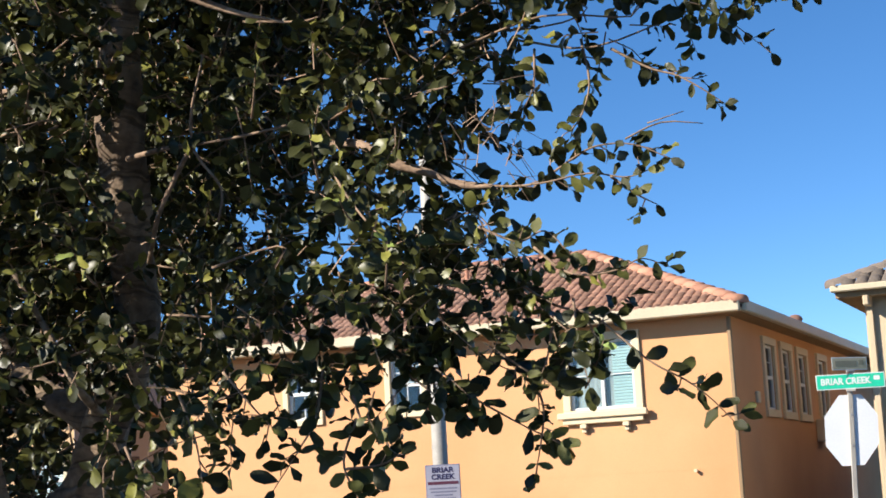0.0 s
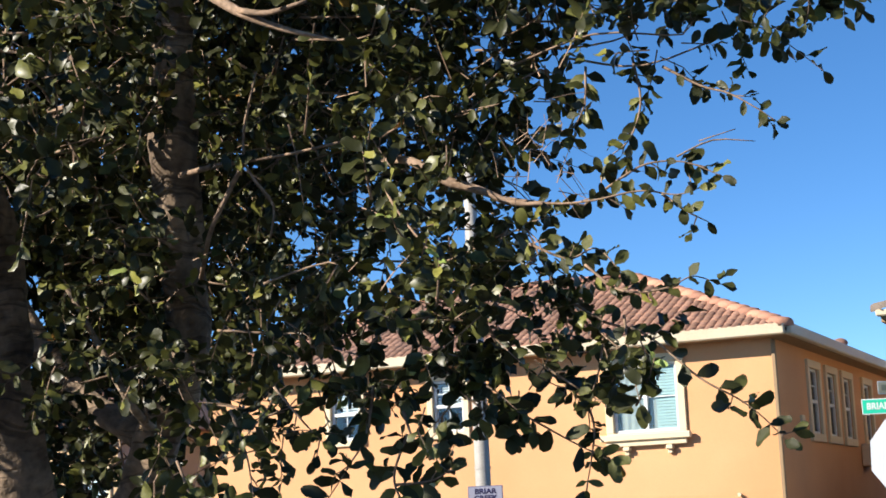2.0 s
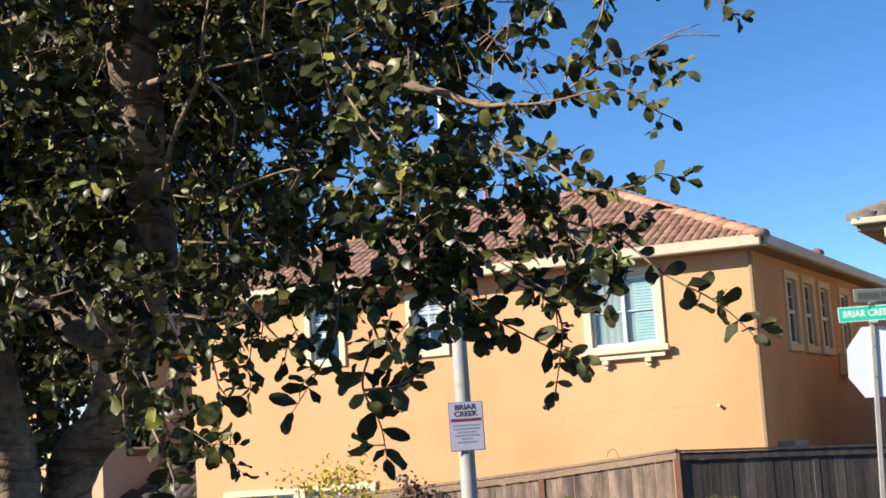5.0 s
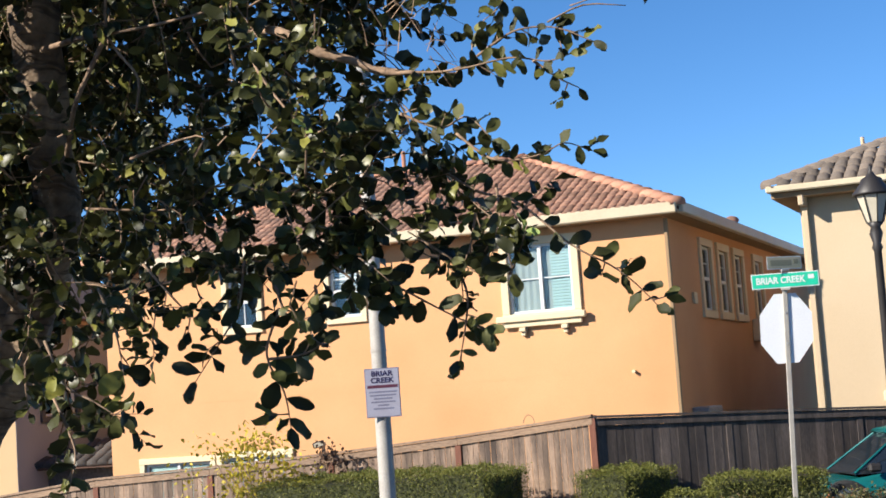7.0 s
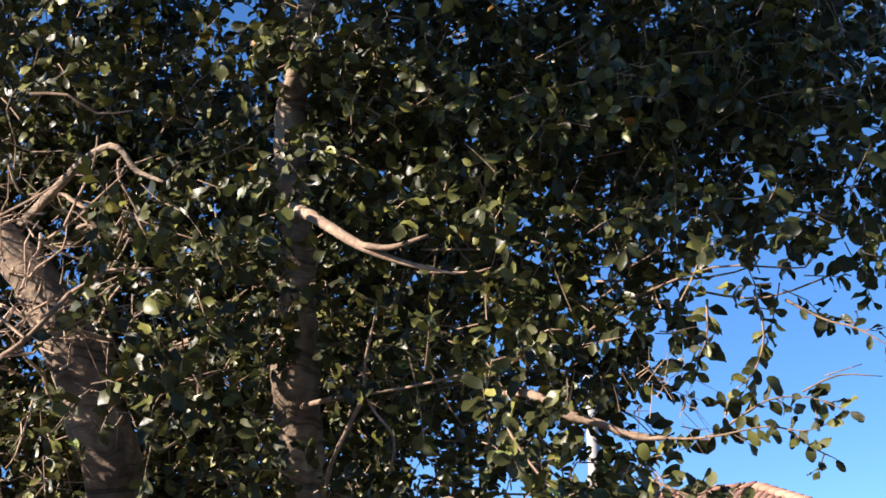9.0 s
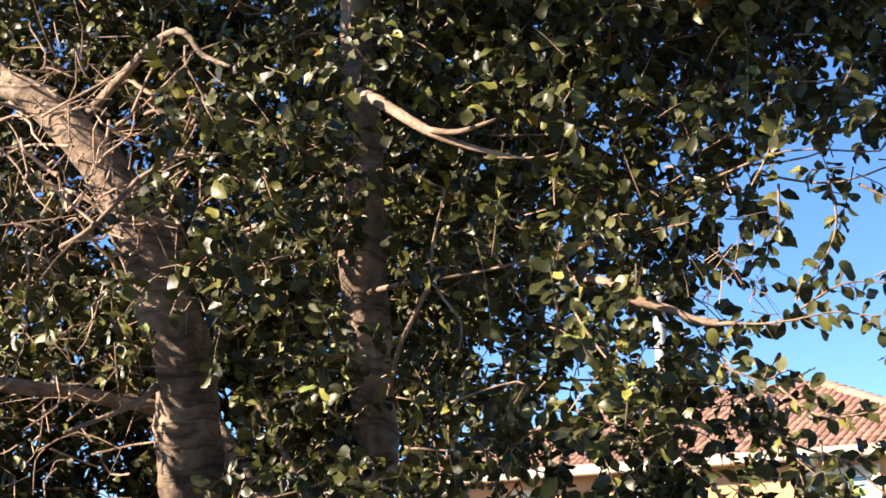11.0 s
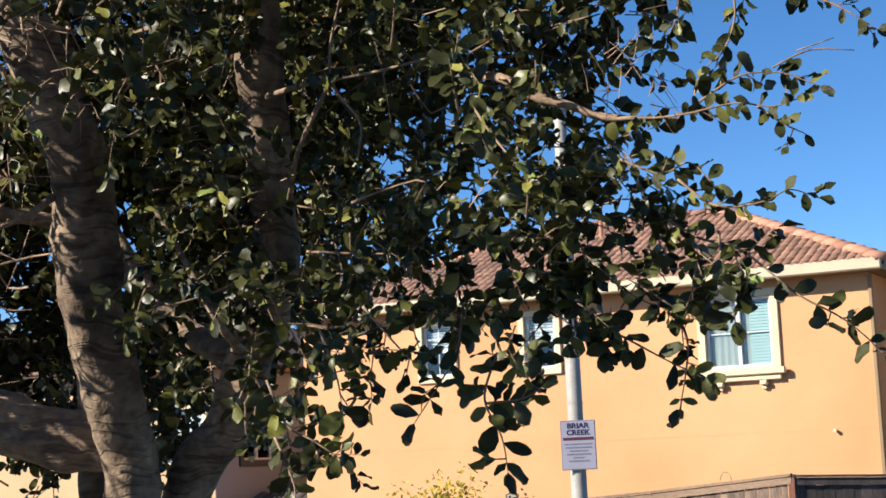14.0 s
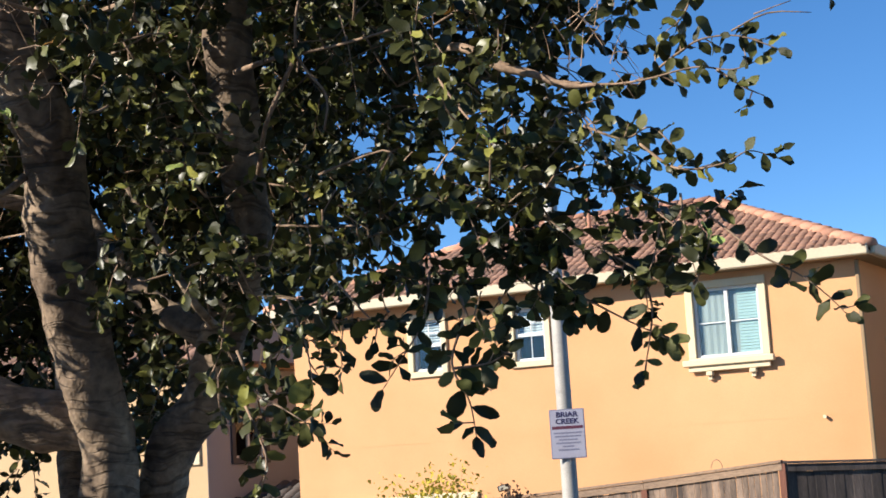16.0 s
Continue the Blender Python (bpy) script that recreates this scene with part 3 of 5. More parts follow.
for a in (1.78, 2.52):
    bm = bmesh.new()
    box(bm, HOUSE, a - 0.06, a + 0.06, -0.12, -0.001, 2.82, 2.895, bevel=0.015)
    box(bm, HOUSE, a - 0.04, a + 0.04, -0.07, -0.001, 2.75, 2.818, bevel=0.012)
    part("bracket", bm, M_TRIM, w)
window(house, HOUSE, *FRONT[1], "sash", trim=0.11, shade=(None, "blind"))
window(house, HOUSE, *FRONT[2], "sash", trim=0.11, shade=(None, "blind"))
window(house, HOUSE, *FRONT[3], "slider", trim=0.11, shade=("sky_sheet", "sky_sheet"))
window(house, HOUSE, *FRONT[4], "slider", trim=0.11, shade=("sky_sheet", "sky_sheet"))


def side_frame(s, d, z):
    return HOUSE(d, s, z)


for s in SIDE:
    window(house, side_frame, *s, "sash", trim=0.14)
hip_roof(house, HOUSE, -0.35, 11.0, -0.35, 7.25, 4.64, 0.43, 0.152, 0.25, (M_TILE, M_TILES, M_HIP), near=(-0.3, 3.9), hips=("right", "ridge", "left"))
hip_roof(house, HOUSE, -0.35, 6.4, 4.2, 15.75, 4.645, 0.36, 0.3, 0.4, (M_TILE, M_TILES, M_HIP))
gutter(house, HOUSE, -0.33, 11.0, -0.33, 15.7, 4.70, M_GUTTER)
bm = bmesh.new()
lathe(bm, lambda a, b, z: HOUSE(5.55 + a, 2.5 + b, z), [(0.04, 5.6), (0.04, 6.6)], 10)
part("vent_pipe", bm, M_HIP, house, "pink painted vent pipe")
bm = bmesh.new()
lathe(bm, lambda a, b, z: HOUSE(0.68 + a, -z, 2.02 + b), [(0.025, 0.0), (0.025, 0.06), (0.03, 0.065), (0.03, 0.08)], 10)
part("drain_spout", bm, M_TRIM, house, "short cream drain spout")
slab("vent_cover", house_side, (1.6, 1.82, -0.05, 0.0, 3.14, 3.34), M_TRIM, house, bevel=0.01)
# brown tone here stands in for the shadow line at the house corner
slab("downspout", HOUSE, (-0.07, -0.005, -0.04, 0.03, FLOOR, 4.5), M_SOFFIT, house, bevel=0.01)
slab("meter_box", house_side, (0.9, 1.9, -0.3, -0.002, 0.3, 1.36), M_STEEL, house, "grey utility box", bevel=0.02)
slab("meter_box", house_side, (6.6, 7.1, -0.25, -0.002, 2.55, 3.0), M_TRIM, house, "cream utility box", bevel=0.02)

# the beige house
BEIGE = plot(6.12, 27.07)
beige = thing("house", BEIGE(-4, 4, -0.2), "two-storey beige stucco house with grey-brown tile roof", "house")
part("wall", wall_sheet(bmesh.new(), BEIGE, -9.0, 0, -0.6, 4.86, 0.2, [(-6.4, -5.0, 2.8, 4.1)]), M_BEIGE, beige)
slab("wall", BEIGE, (-0.2, 0.0, 0.2, 10, -0.6, 4.86), M_BEIGE, beige)
slab("wall", BEIGE, (-9.0, -8.8, 0.2, 10, -0.6, 4.86), M_BEIGE, beige)
slab("wall", BEIGE, (-8.8, -0.2, 9.8, 10, -0.6, 4.86), M_BEIGE, beige)
window(beige, BEIGE, -6.4, -5.0, 2.8, 4.1, "slider", trim=0.12)
slab("room_backing", BEIGE, (-8.8, -0.2, 3, 3.1, -0.6, 4.76), M_ROOM, beige)
slab("soffit", BEIGE, (-9.35, 0.4, -0.4, 10.4, 4.76, 4.85), M_SOFFIT, beige, "soffit coloured brown for the shade under the eave")
hip_roof(beige, BEIGE, -9.4, 0.45, -0.45, 8.0, 4.92, 0.43, 0.22, 0.32, (M_TILEG, M_TILEG, M_TILEG), hips=("left", "ridge"))
bm = bmesh.new()
box(bm, BEIGE, -9.4, 0.46, -0.54, -0.42, 4.85, 4.96, bevel=0.02)
part("gutter", bm, M_GUTTER, beige, "cream painted gutter")
slab("downspout", BEIGE, (-0.14, -0.04, -0.10, -0.005, -0.6, 4.6), M_BEIGE, beige, bevel=0.01)
slab("downspout_elbow", BEIGE, (-0.14, -0.04, -0.42, -0.005, 4.6, 4.78), M_BEIGE, beige, bevel=0.02)
bm = bmesh.new()
box(bm, BEIGE, -1.9, -1.1, -0.16, -0.002, 1.24, 1.42, bevel=0.02)
part("ledge", bm, M_TRIM, beige, "cream moulded ledge")
bm = bmesh.new()
lathe(bm, lambda a, b, z: BEIGE(-1.0 + a, 1.1 + b, z), [(0.035, 5.1), (0.035, 5.85)], 10)
part("vent_pipe", bm, M_BEIGE, beige, "beige vent pipe")

# the peach house farther down the street
PEACH = plot(-8.33, 30.45)
peach = thing("house", PEACH(4, 4, -1.2), "two-storey peach stucco house in part shade", "house")
part("wall", wall_sheet(bmesh.new(), PEACH, 0, 8, -1.6, 3.9, 0.2, [(0.24, 1.1, 2.02, 3.05)]), M_PEACH, peach)
window(peach, PEACH, 0.24, 1.1, 2.02, 3.05, "sash", trim=0.1, shade=("blind", "blind"))


def peach_side(s, d, z):
    return PEACH(d, s, z)


part("wall", wall_sheet(bmesh.new(), peach_side, 0.2, 9, -1.6, 3.9, 0.2, [(0.9, 1.94, 2.02, 2.86)]), M_PEACHSHADE, peach)
# curtains added here only to give the panes their blue-grey reflection
window(peach, peach_side, 0.9, 1.94, 2.02, 2.86, "slider", trim=0.12, trim_mat=M_DARKTRIM, shade=("curtain", "curtain"))
slab("wall", PEACH, (7.8, 8, 0.2, 9, -1.6, 3.9), M_PEACH, peach)
slab("wall", PEACH, (0.2, 7.8, 8.8, 9, -1.6, 3.9), M_PEACH, peach)
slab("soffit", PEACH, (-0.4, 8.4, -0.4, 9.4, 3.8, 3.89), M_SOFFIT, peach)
slab("room_backing", PEACH, (0.2, 7.8, 4, 4.1, -1.6, 3.8), M_ROOM, peach)
hip_roof(peach, PEACH, -0.45, 8.45, -0.45, 9.45, 3.92, 0.43, 0.3, 0.4, (M_TILES, M_TILES, M_HIP))
# thin strip added so the wall end takes the same painted shade
slab("wall_end_shade", PEACH, (-0.008, 0.0, 0.003, 0.2, -1.6, 3.9), M_PEACHSHADE, peach)
# its low side porch
# solid block whose dark colour paints the shade of the opening
slab("porch", PEACH, (-1.9, -0.004, 0.95, 4.8, -1.5, 1.0), M_ROOM, peach, "solid porch block, dark for the shade of its opening")
hip_roof(peach, PEACH, -2.1, 0.1, 0.6, 5.0, 1.03, 0.45, 0.24, 0.3, (M_TILESHADE, M_TILESHADE, M_TILESHADE))


# ---- fence ----
FENCE = Vector((2.05, 24.05, 0))
RUN_L = DIR_U
RUN_R = Vector((math.cos(radians(12)), math.sin(radians(12)), 0))


def fence_run(label, along, length, top, foot, sunny):
    """A board fence from the corner: boards, a top rail, a cap and posts. top(s) and foot(s) give its heights."""
    face = Vector((along.y, -along.x, 0))
    if face.y > 0:
        face = -face

    def at(s, d, z):
        return FENCE + along * s - face * d + Vector((0, 0, z))
    f = thing("fence", at(length / 2, 0, foot(length / 2)), label, "fence")
    rng = random.Random(3)
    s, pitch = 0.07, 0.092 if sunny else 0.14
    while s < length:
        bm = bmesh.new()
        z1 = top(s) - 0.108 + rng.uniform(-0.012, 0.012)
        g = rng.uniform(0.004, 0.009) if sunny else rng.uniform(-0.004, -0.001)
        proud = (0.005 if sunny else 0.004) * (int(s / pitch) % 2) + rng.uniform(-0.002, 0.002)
        box(bm, at, s - 0.006 + g, s + pitch + 0.004 - g, -proud, 0.012 - proud, foot(s) + 0.04, z1, bevel=0.003)
        part("board", bm, M_FENCE if sunny else M_FENCESHADE, f)
        s += pitch
    n = int(length / 2.15)
    for i in range(n):
        a, b = i * 2.15, (i + 1) * 2.15 if i < n - 1 else length
        for name, lo, hi, d0, d1 in (("top_rail", -0.115, -0.005, -0.036, -0.017), ("cap", 0.0, 0.035, -0.06, 0.08), ("bottom_rail", -1.5, -1.42, 0.026, 0.06)):
            bm = bmesh.new()
            vs = [bm.verts.new(at(q, d, top(q + (1e-4 if q == a else -1e-4)) + h)) for q in (a + 0.003, b - 0.003) for d in (d0, d1) for h in (lo, hi)]
            fs = [bm.faces.new([vs[k] for k in c]) for c in ((0, 1, 3, 2), (4, 6, 7, 5), (0, 4, 5, 1), (2, 3, 7, 6), (0, 2, 6, 4), (1, 5, 7, 3))]
            bmesh.ops.recalc_face_normals(bm, faces=fs)
            part(name, bm, M_RAIL if sunny else M_FENCESHADE, f)
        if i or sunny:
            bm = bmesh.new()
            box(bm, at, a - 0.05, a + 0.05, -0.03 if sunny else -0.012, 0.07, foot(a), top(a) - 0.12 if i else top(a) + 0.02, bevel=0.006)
            part("post", bm, M_POST if sunny else M_FENCESHADE, f, "reddish wooden post" if sunny else "")
    return f


def foot_of(along):
    return lambda s: ground_height(FENCE.x + along.x * s, FENCE.y + along.y * s) - 0.02


# height offsets that fit the fence top to the camera's view
TOP_FIT = [(0, 0), (2.89, -0.06), (4.22, -0.055), (6.57, -0.01), (8.13, 0.06), (10.9, -0.06), (15.2, -0.14)]


def fitted_top(s):
    return 1.35 - 0.0635 * s + float(np.interp(s, [a for a, b in TOP_FIT], [b for a, b in TOP_FIT]))


fence_run("weathered grey-brown wooden board fence in sunlight, sloping", RUN_L, 15.0, fitted_top, foot_of(RUN_L), True)
fence_run("wooden board fence, shade put into its dark colour, meeting a paler one", RUN_R, 10.8, lambda s: (1.33 - 0.035 * s) if s < 2.65 else (1.37 - 0.045 * s), foot_of(RUN_R), False)


# ---- signs and poles ----
def upright(x, y):
    return lambda a, b, z: Vector((x + a, y + b, z))


# light pole
px, py = -0.78, 17.45
base = ground_height(px, py)
pole = thing("light_pole", (px, py, base), "tall round galvanised steel light pole on the kerb", "pole")
bm = bmesh.new()
lathe(bm, upright(px, py), [(0.094, base), (0.09, base + 1.2), (0.07, 5.7), (0.05, 5.75)], 24)
part("shaft", bm, M_STEEL, pole, smooth=True)
bm = bmesh.new()
lathe(bm, upright(px, py), [(0.17, base), (0.17, base + 0.06), (0.13, base + 0.12)], 20)
part("base_plate", bm, M_STEEL, pole)
bm = bmesh.new()
lathe(bm, upright(px, py), [(0.088, 2.28), (0.088, 2.31)], 20)
part("strap", bm, M_STEEL, pole)
bm = bmesh.new()
lathe(bm, upright(px, py), [(0.09, 1.66), (0.09, 1.69)], 20)
part("strap", bm, M_STEEL, pole)

# notice on the light pole
notice = thing("notice_sign", (px, py - 0.1, 1.57), "white rectangular notice on the light pole, grey border", "sign")
NX, NZ = -0.757, 1.835
tilt = Matrix.Translation((NX, py - 0.115, NZ)) @ Euler((radians(90), radians(0.0), radians(0))).to_matrix().to_4x4()


def on_notice(a, b, z):
    return tilt @ Vector((a, b, z))


part("plate", box(bmesh.new(), on_notice, -0.188, 0.188, -0.265, 0.265, -0.006, 0.0, bevel=0.002), M_GREYINK, notice, "grey edge")
part("face", box(bmesh.new(), on_notice, -0.178, 0.178, -0.255, 0.255, 0.0005, 0.003), M_WHITE, notice)
lettering("BRIAR", 0.078, tilt @ Matrix.Translation((0, 0.205, 0.004)), M_INK, notice, squeeze=1.12)
lettering("CREEK", 0.078, tilt @ Matrix.Translation((0, 0.132, 0.004)), M_INK, notice, squeeze=1.08)
part("bar", box(bmesh.new(), on_notice, -0.165, 0.165, 0.052, 0.084, 0.0035, 0.005), M_MAROON, notice, "maroon band")
for i, half in enumerate((0.15, 0.14, 0.10, 0.13, 0.06, 0.11)):
    z = 0.01 - i * 0.036
    part("bar", box(bmesh.new(), on_notice, -half, half, z - 0.008, z + 0.008, 0.0035, 0.005), M_GREYINK, notice, "grey line of small print")

# stop sign seen from behind
sx, sy = 4.445, 21.05
sbase = ground_height(sx, sy)
lean = 0.038
stop = thing("stop_sign", (sx, sy, sbase), "octagonal road sign seen from its bare metal back, on a post", "sign")


def on_post(a, b, z):
    return Vector((sx + a + lean * (z - 2.4), sy + b, z))


part("post", box(bmesh.new(), on_post, -0.034, 0.034, 0.004, 0.03, sbase, 2.93, bevel=0.008), M_STEEL, stop, "square steel post")
bm = bmesh.new()
R8 = 0.345 / math.cos(math.pi / 8)
ring = [(R8 * math.cos(math.pi / 8 + k * math.pi / 4), R8 * math.sin(math.pi / 8 + k * math.pi / 4)) for k in range(8)]
f0 = [bm.verts.new(on_post(a, 0.032, 2.36 + z * 1.33)) for a, z in ring]
f1 = [bm.verts.new(on_post(a, 0.036, 2.36 + z * 1.33)) for a, z in ring]
bm.faces.new(f0)
bm.faces.new(f1[::-1])
for k in range(8):
    bm.faces.new((f0[k], f1[k], f1[(k + 1) % 8], f0[(k + 1) % 8]))
bmesh.ops.recalc_face_normals(bm, faces=bm.faces)
part("plate", bm, M_SIGNB, stop, "pale bare metal back of the sign plate")
for z in (2.16, 2.56):
    bm = bmesh.new()
    lathe(bm, lambda a, b, q: on_post(a, 0.004 - q, z + b), [(0.014, 0), (0.014, 0.008)], 8)
    part("bolt", bm, M_CHROME, stop)


def blade(label, mat, turn, z, length, high, words):
    """A street-name blade clamped to the top of the post."""
    m = Matrix.Translation(on_post(0.0, -0.04, z)) @ Matrix.Rotation(radians(turn), 4, "Z") @ Euler((radians(90), 0, 0)).to_matrix().to_4x4()

    def at(a, b, q):
        return m @ Vector((a, b, q))
    s = thing("street_sign", on_post(0, -0.04, z - high / 2), label, "sign")
    bm = bmesh.new()
    box(bm, at, -length / 2, length / 2, -high / 2, high / 2, -0.003, 0.0, bevel=0.001)
    part("border", bm, M_LETTER, s, "white edge")
    e = 0.012
    for name, d in (("face", (0.0005, 0.002)), ("back", (-0.005, -0.0035))):
        part(name, box(bmesh.new(), at, -length / 2 + e, length / 2 - e, -high / 2 + e, high / 2 - e, *d), mat, s)
    if words:
        lettering(words, high * 0.6, m @ Matrix.Translation((-length * 0.07, 0, 0.003)), M_LETTER, s, squeeze=0.9)
        part("bar", box(bmesh.new(), at, length * 0.34, length * 0.43, 0.0, high * 0.28, 0.0025, 0.004), M_LETTER, s, "small white suffix")
    else:
        part("bar", box(bmesh.new(), at, -length * 0.4, length * 0.2, -high * 0.22, high * 0.22, 0.0025, 0.004), M_DULLBAR, s, "dull line of lettering")
        part("bar", box(bmesh.new(), at, length * 0.27, length * 0.4, -high * 0.1, high * 0.26, 0.0025, 0.004), M_DULLBAR, s, "dull suffix")
    bm = bmesh.new()
    box(bm, at, -0.06, 0.06, -high / 2 - 0.035, -high / 2, -0.02, 0.018, bevel=0.006)
    part("clamp", bm, M_STEEL, s, "grey metal clamp")
    return s


blade("bright green street name sign with white lettering on a post", M_GREEN, -4, 2.99, 0.88, 0.2, "BRIAR CREEK")
blade("street name sign, shade put into its dull colour, set crosswise above another", M_DULLG, 22, 3.22, 0.54, 0.17, "")

# lantern post
lx, ly = 5.42, 19.9
lbase = ground_height(lx, ly)
lamp = thing("street_lamp", (lx, ly, lbase), "black iron street lamp with a tapered glass lantern", "lamp")
at = upright(lx, ly)
bm = bmesh.new()
lathe(bm, at, [(0.14, lbase), (0.14, lbase + 0.3), (0.09, lbase + 0.45), (0.06, lbase + 0.9), (0.048, 3.2), (0.07, 3.24), (0.05, 3.3), (0.085, 3.42), (0.06, 3.5), (0.11, 3.56)], 16)
part("shaft", bm, M_BLACK, lamp, smooth=True)
bm = bmesh.new()
lathe(bm, at, [(0.10, 3.565), (0.205, 3.9)], 8)
part("lantern_glass", bm, M_LANTERN, lamp, "milky lantern glass")
for k in range(8):
    a = 2 * math.pi * k / 8
    v, q = [], []
    tube(v, q, [np.array((lx + 0.108 * math.cos(a), ly + 0.108 * math.sin(a), 3.56, 0.009)), np.array((lx + 0.213 * math.cos(a), ly + 0.213 * math.sin(a), 3.905, 0.009))], 5)
    mesh_part("lantern_rib", v, q, M_BLACK, lamp)
bm = bmesh.new()
lathe(bm, at, [(0.25, 3.905), (0.255, 3.93), (0.15, 4.05), (0.13, 4.11), (0.06, 4.15), (0.02, 4.22), (0.03, 4.25), (0.008, 4.3)], 16)
part("lantern_cap", bm, M_BLACK, lamp, "black domed cap", smooth=True)


# ---- cars ----
def car(name, label, paint, x, y, heading, length, width, height, hatch):
    """A parked car: lower body and cabin lofted from stations, glass, wheels, mirrors, lamps. Heading turns +x, the front."""
    z0 = ground_height(x, y)
    m = Matrix.Translation((x, y, z0)) @ Matrix.Rotation(radians(heading), 4, "Z")

    def at(a, b, z):
        return m @ Vector((a, b, z))
    c = thing(name, (x, y, z0), label, "car")
    hw, hl = width / 2, length / 2
    belt = height * (0.53 if hatch else 0.62)

    def loft(rows, mat, pname, plabel=""):
        bm = bmesh.new()
        rings = [[bm.verts.new(at(a, s * b, z)) for s, b, z in ring] for a, ring in rows]
        for lo, hi in zip(rings, rings[1:]):
            for k in range(len(lo)):
                bm.faces.new((lo[k], lo[(k + 1) % len(lo)], hi[(k + 1) % len(lo)], hi[k]))
        bm.faces.new(rings[0][::-1])
        bm.faces.new(rings[-1])
        bmesh.ops.recalc_face_normals(bm, faces=bm.faces)
        return part(pname, bm, mat, c, plabel, smooth=False)

    def ring(w, lo, hi, tuck):
        return [(-1, w * 0.9, lo), (-1, w, lo + 0.18), (-1, w, hi - 0.16), (-1, w - tuck, hi), (1, w - tuck, hi), (1, w, hi - 0.16), (1, w, lo + 0.18), (1, w * 0.9, lo)]
    loft([(-hl, ring(hw * 0.82, 0.34, belt - 0.10, 0.08)), (-hl + 0.2, ring(hw * 0.95, 0.24, belt - 0.02, 0.07)), (-hl * 0.4, ring(hw, 0.2, belt, 0.06)),
          (hl * 0.3, ring(hw, 0.2, belt - 0.01, 0.06)), (hl - 0.5, ring(hw * 0.96, 0.22, belt - 0.14, 0.1)), (hl - 0.08, ring(hw * 0.86, 0.3, belt - 0.24, 0.12)),
          (hl, ring(hw * 0.8, 0.36, belt - 0.34, 0.1))], paint, "body")

    def cab(w0, w1, z):
        return [(-1, w0, belt - 0.02), (-1, (w0 + w1) / 2 + 0.02, (belt + z) / 2), (-1, w1, z - 0.02), (-1, w1 - 0.1, z), (1, w1 - 0.1, z), (1, w1, z - 0.02), (1, (w0 + w1) / 2 + 0.02, (belt + z) / 2), (1, w0, belt - 0.02)]
    wt, wr = hw - 0.07, hw - 0.26
    back = -hl + (0.12 if hatch else 0.75)
    loft([(back, cab(wt, wt - 0.03, belt + 0.02)), (back + (0.35 if hatch else 0.75), cab(wt, wr, height - 0.10)), (-0.2, cab(wt, wr, height)), (0.35, cab(wt, wr, height - 0.07)),
          (1.15, cab(wt, wt - 0.03, belt + 0.01))], M_CARGLASS, "glasshouse", "dark car windows")
    r0, r1 = back + (0.28 if hatch else 0.62), 0.5
    rows = []
    for i in range(7):
        t = i / 6
        dip = 0.075 * abs(2 * t - 1) ** 3
        w = wr + 0.02 - 0.05 * abs(2 * t - 1) ** 4
        z = height + 0.012 - dip
        rows.append((r0 + (r1 - r0) * t, [(-1, w, z - 0.06), (-1, w, z - 0.035), (-1, w * 0.8, z - 0.008), (-1, w * 0.3, z + 0.006), (1, w * 0.3, z + 0.006), (1, w * 0.8, z - 0.008), (1, w, z - 0.035), (1, w, z - 0.06)]))
    panel = loft(rows, paint, "roof_panel")
    panel.data.polygons.foreach_set("use_smooth", [True] * len(panel.data.polygons))
    b0 = back + (0.35 if hatch else 0.75)
    for s in (-1, 1):
        for (a0, w0, zz0), (a1, w1, zz1) in (((1.15, wt, belt), (0.38, wr - 0.02, height - 0.085)), ((0.05, wt, belt), (0.0, wr, height)), ((back, wt, belt), (b0, wr - 0.02, height - 0.11)), ((-0.75, wt, belt), (-0.68, wr - 0.02, height - 0.07))):
            v, q = [], []
            tube(v, q, curve_points([(*at(a0, s * (w0 + 0.0), zz0), 0.019), (*at((a0 + a1) / 2, s * ((w0 + w1) / 2 + 0.018), (zz0 + zz1) / 2), 0.018), (*at(a1, s * (w1 + 0.0), zz1), 0.018)], 0.12), 6)
            mesh_part("pillar", v, q, paint, c)
        bm = bmesh.new()
        box(bm, at, 0.82, 1.0, s * (hw + 0.02), s * (hw + 0.17), belt + 0.01, belt + 0.13, bevel=0.03)
        part("mirror", bm, M_BLACK, c, "black door mirror")
        bm = bmesh.new()
        box(bm, at, hl - 0.22, hl - 0.03, s * hw * 0.5, s * hw * 0.84, belt - 0.34, belt - 0.22, bevel=0.02)
        part("headlight", bm, M_SIGNB, c, "clear headlight")
        bm = bmesh.new()
        box(bm, at, -hl - 0.01, -hl + 0.14, s * hw * 0.55, s * hw * 0.86, belt - 0.26, belt - 0.12, bevel=0.02)
        part("tail_light", bm, M_MAROON, c, "red tail light")
        for a in (hl - 0.85, -hl + 0.8):
            def on_axle(p, r, q, a=a, s=s):
                return at(a + p, s * (hw - 0.16 + q), 0.32 + r)
            bm = bmesh.new()
            lathe(bm, on_axle, [(0.27, 0.0), (0.32, 0.03), (0.32, 0.16), (0.28, 0.19)], 24)
            wheel = part("wheel", bm, M_RUBBER, c, "black tyre")
            bm = bmesh.new()
            lathe(bm, on_axle, [(0.2, 0.17), (0.21, 0.197), (0.05, 0.2)], 20)
            part("rim", bm, M_CHROME, wheel, "alloy rim")
        bm = bmesh.new()
        box(bm, at, -0.05, 0.12, s * (hw + 0.0), s * (hw + 0.03), belt - 0.16, belt - 0.13, bevel=0.006)
        part("door_handle", bm, M_CHROME, c)
    return c


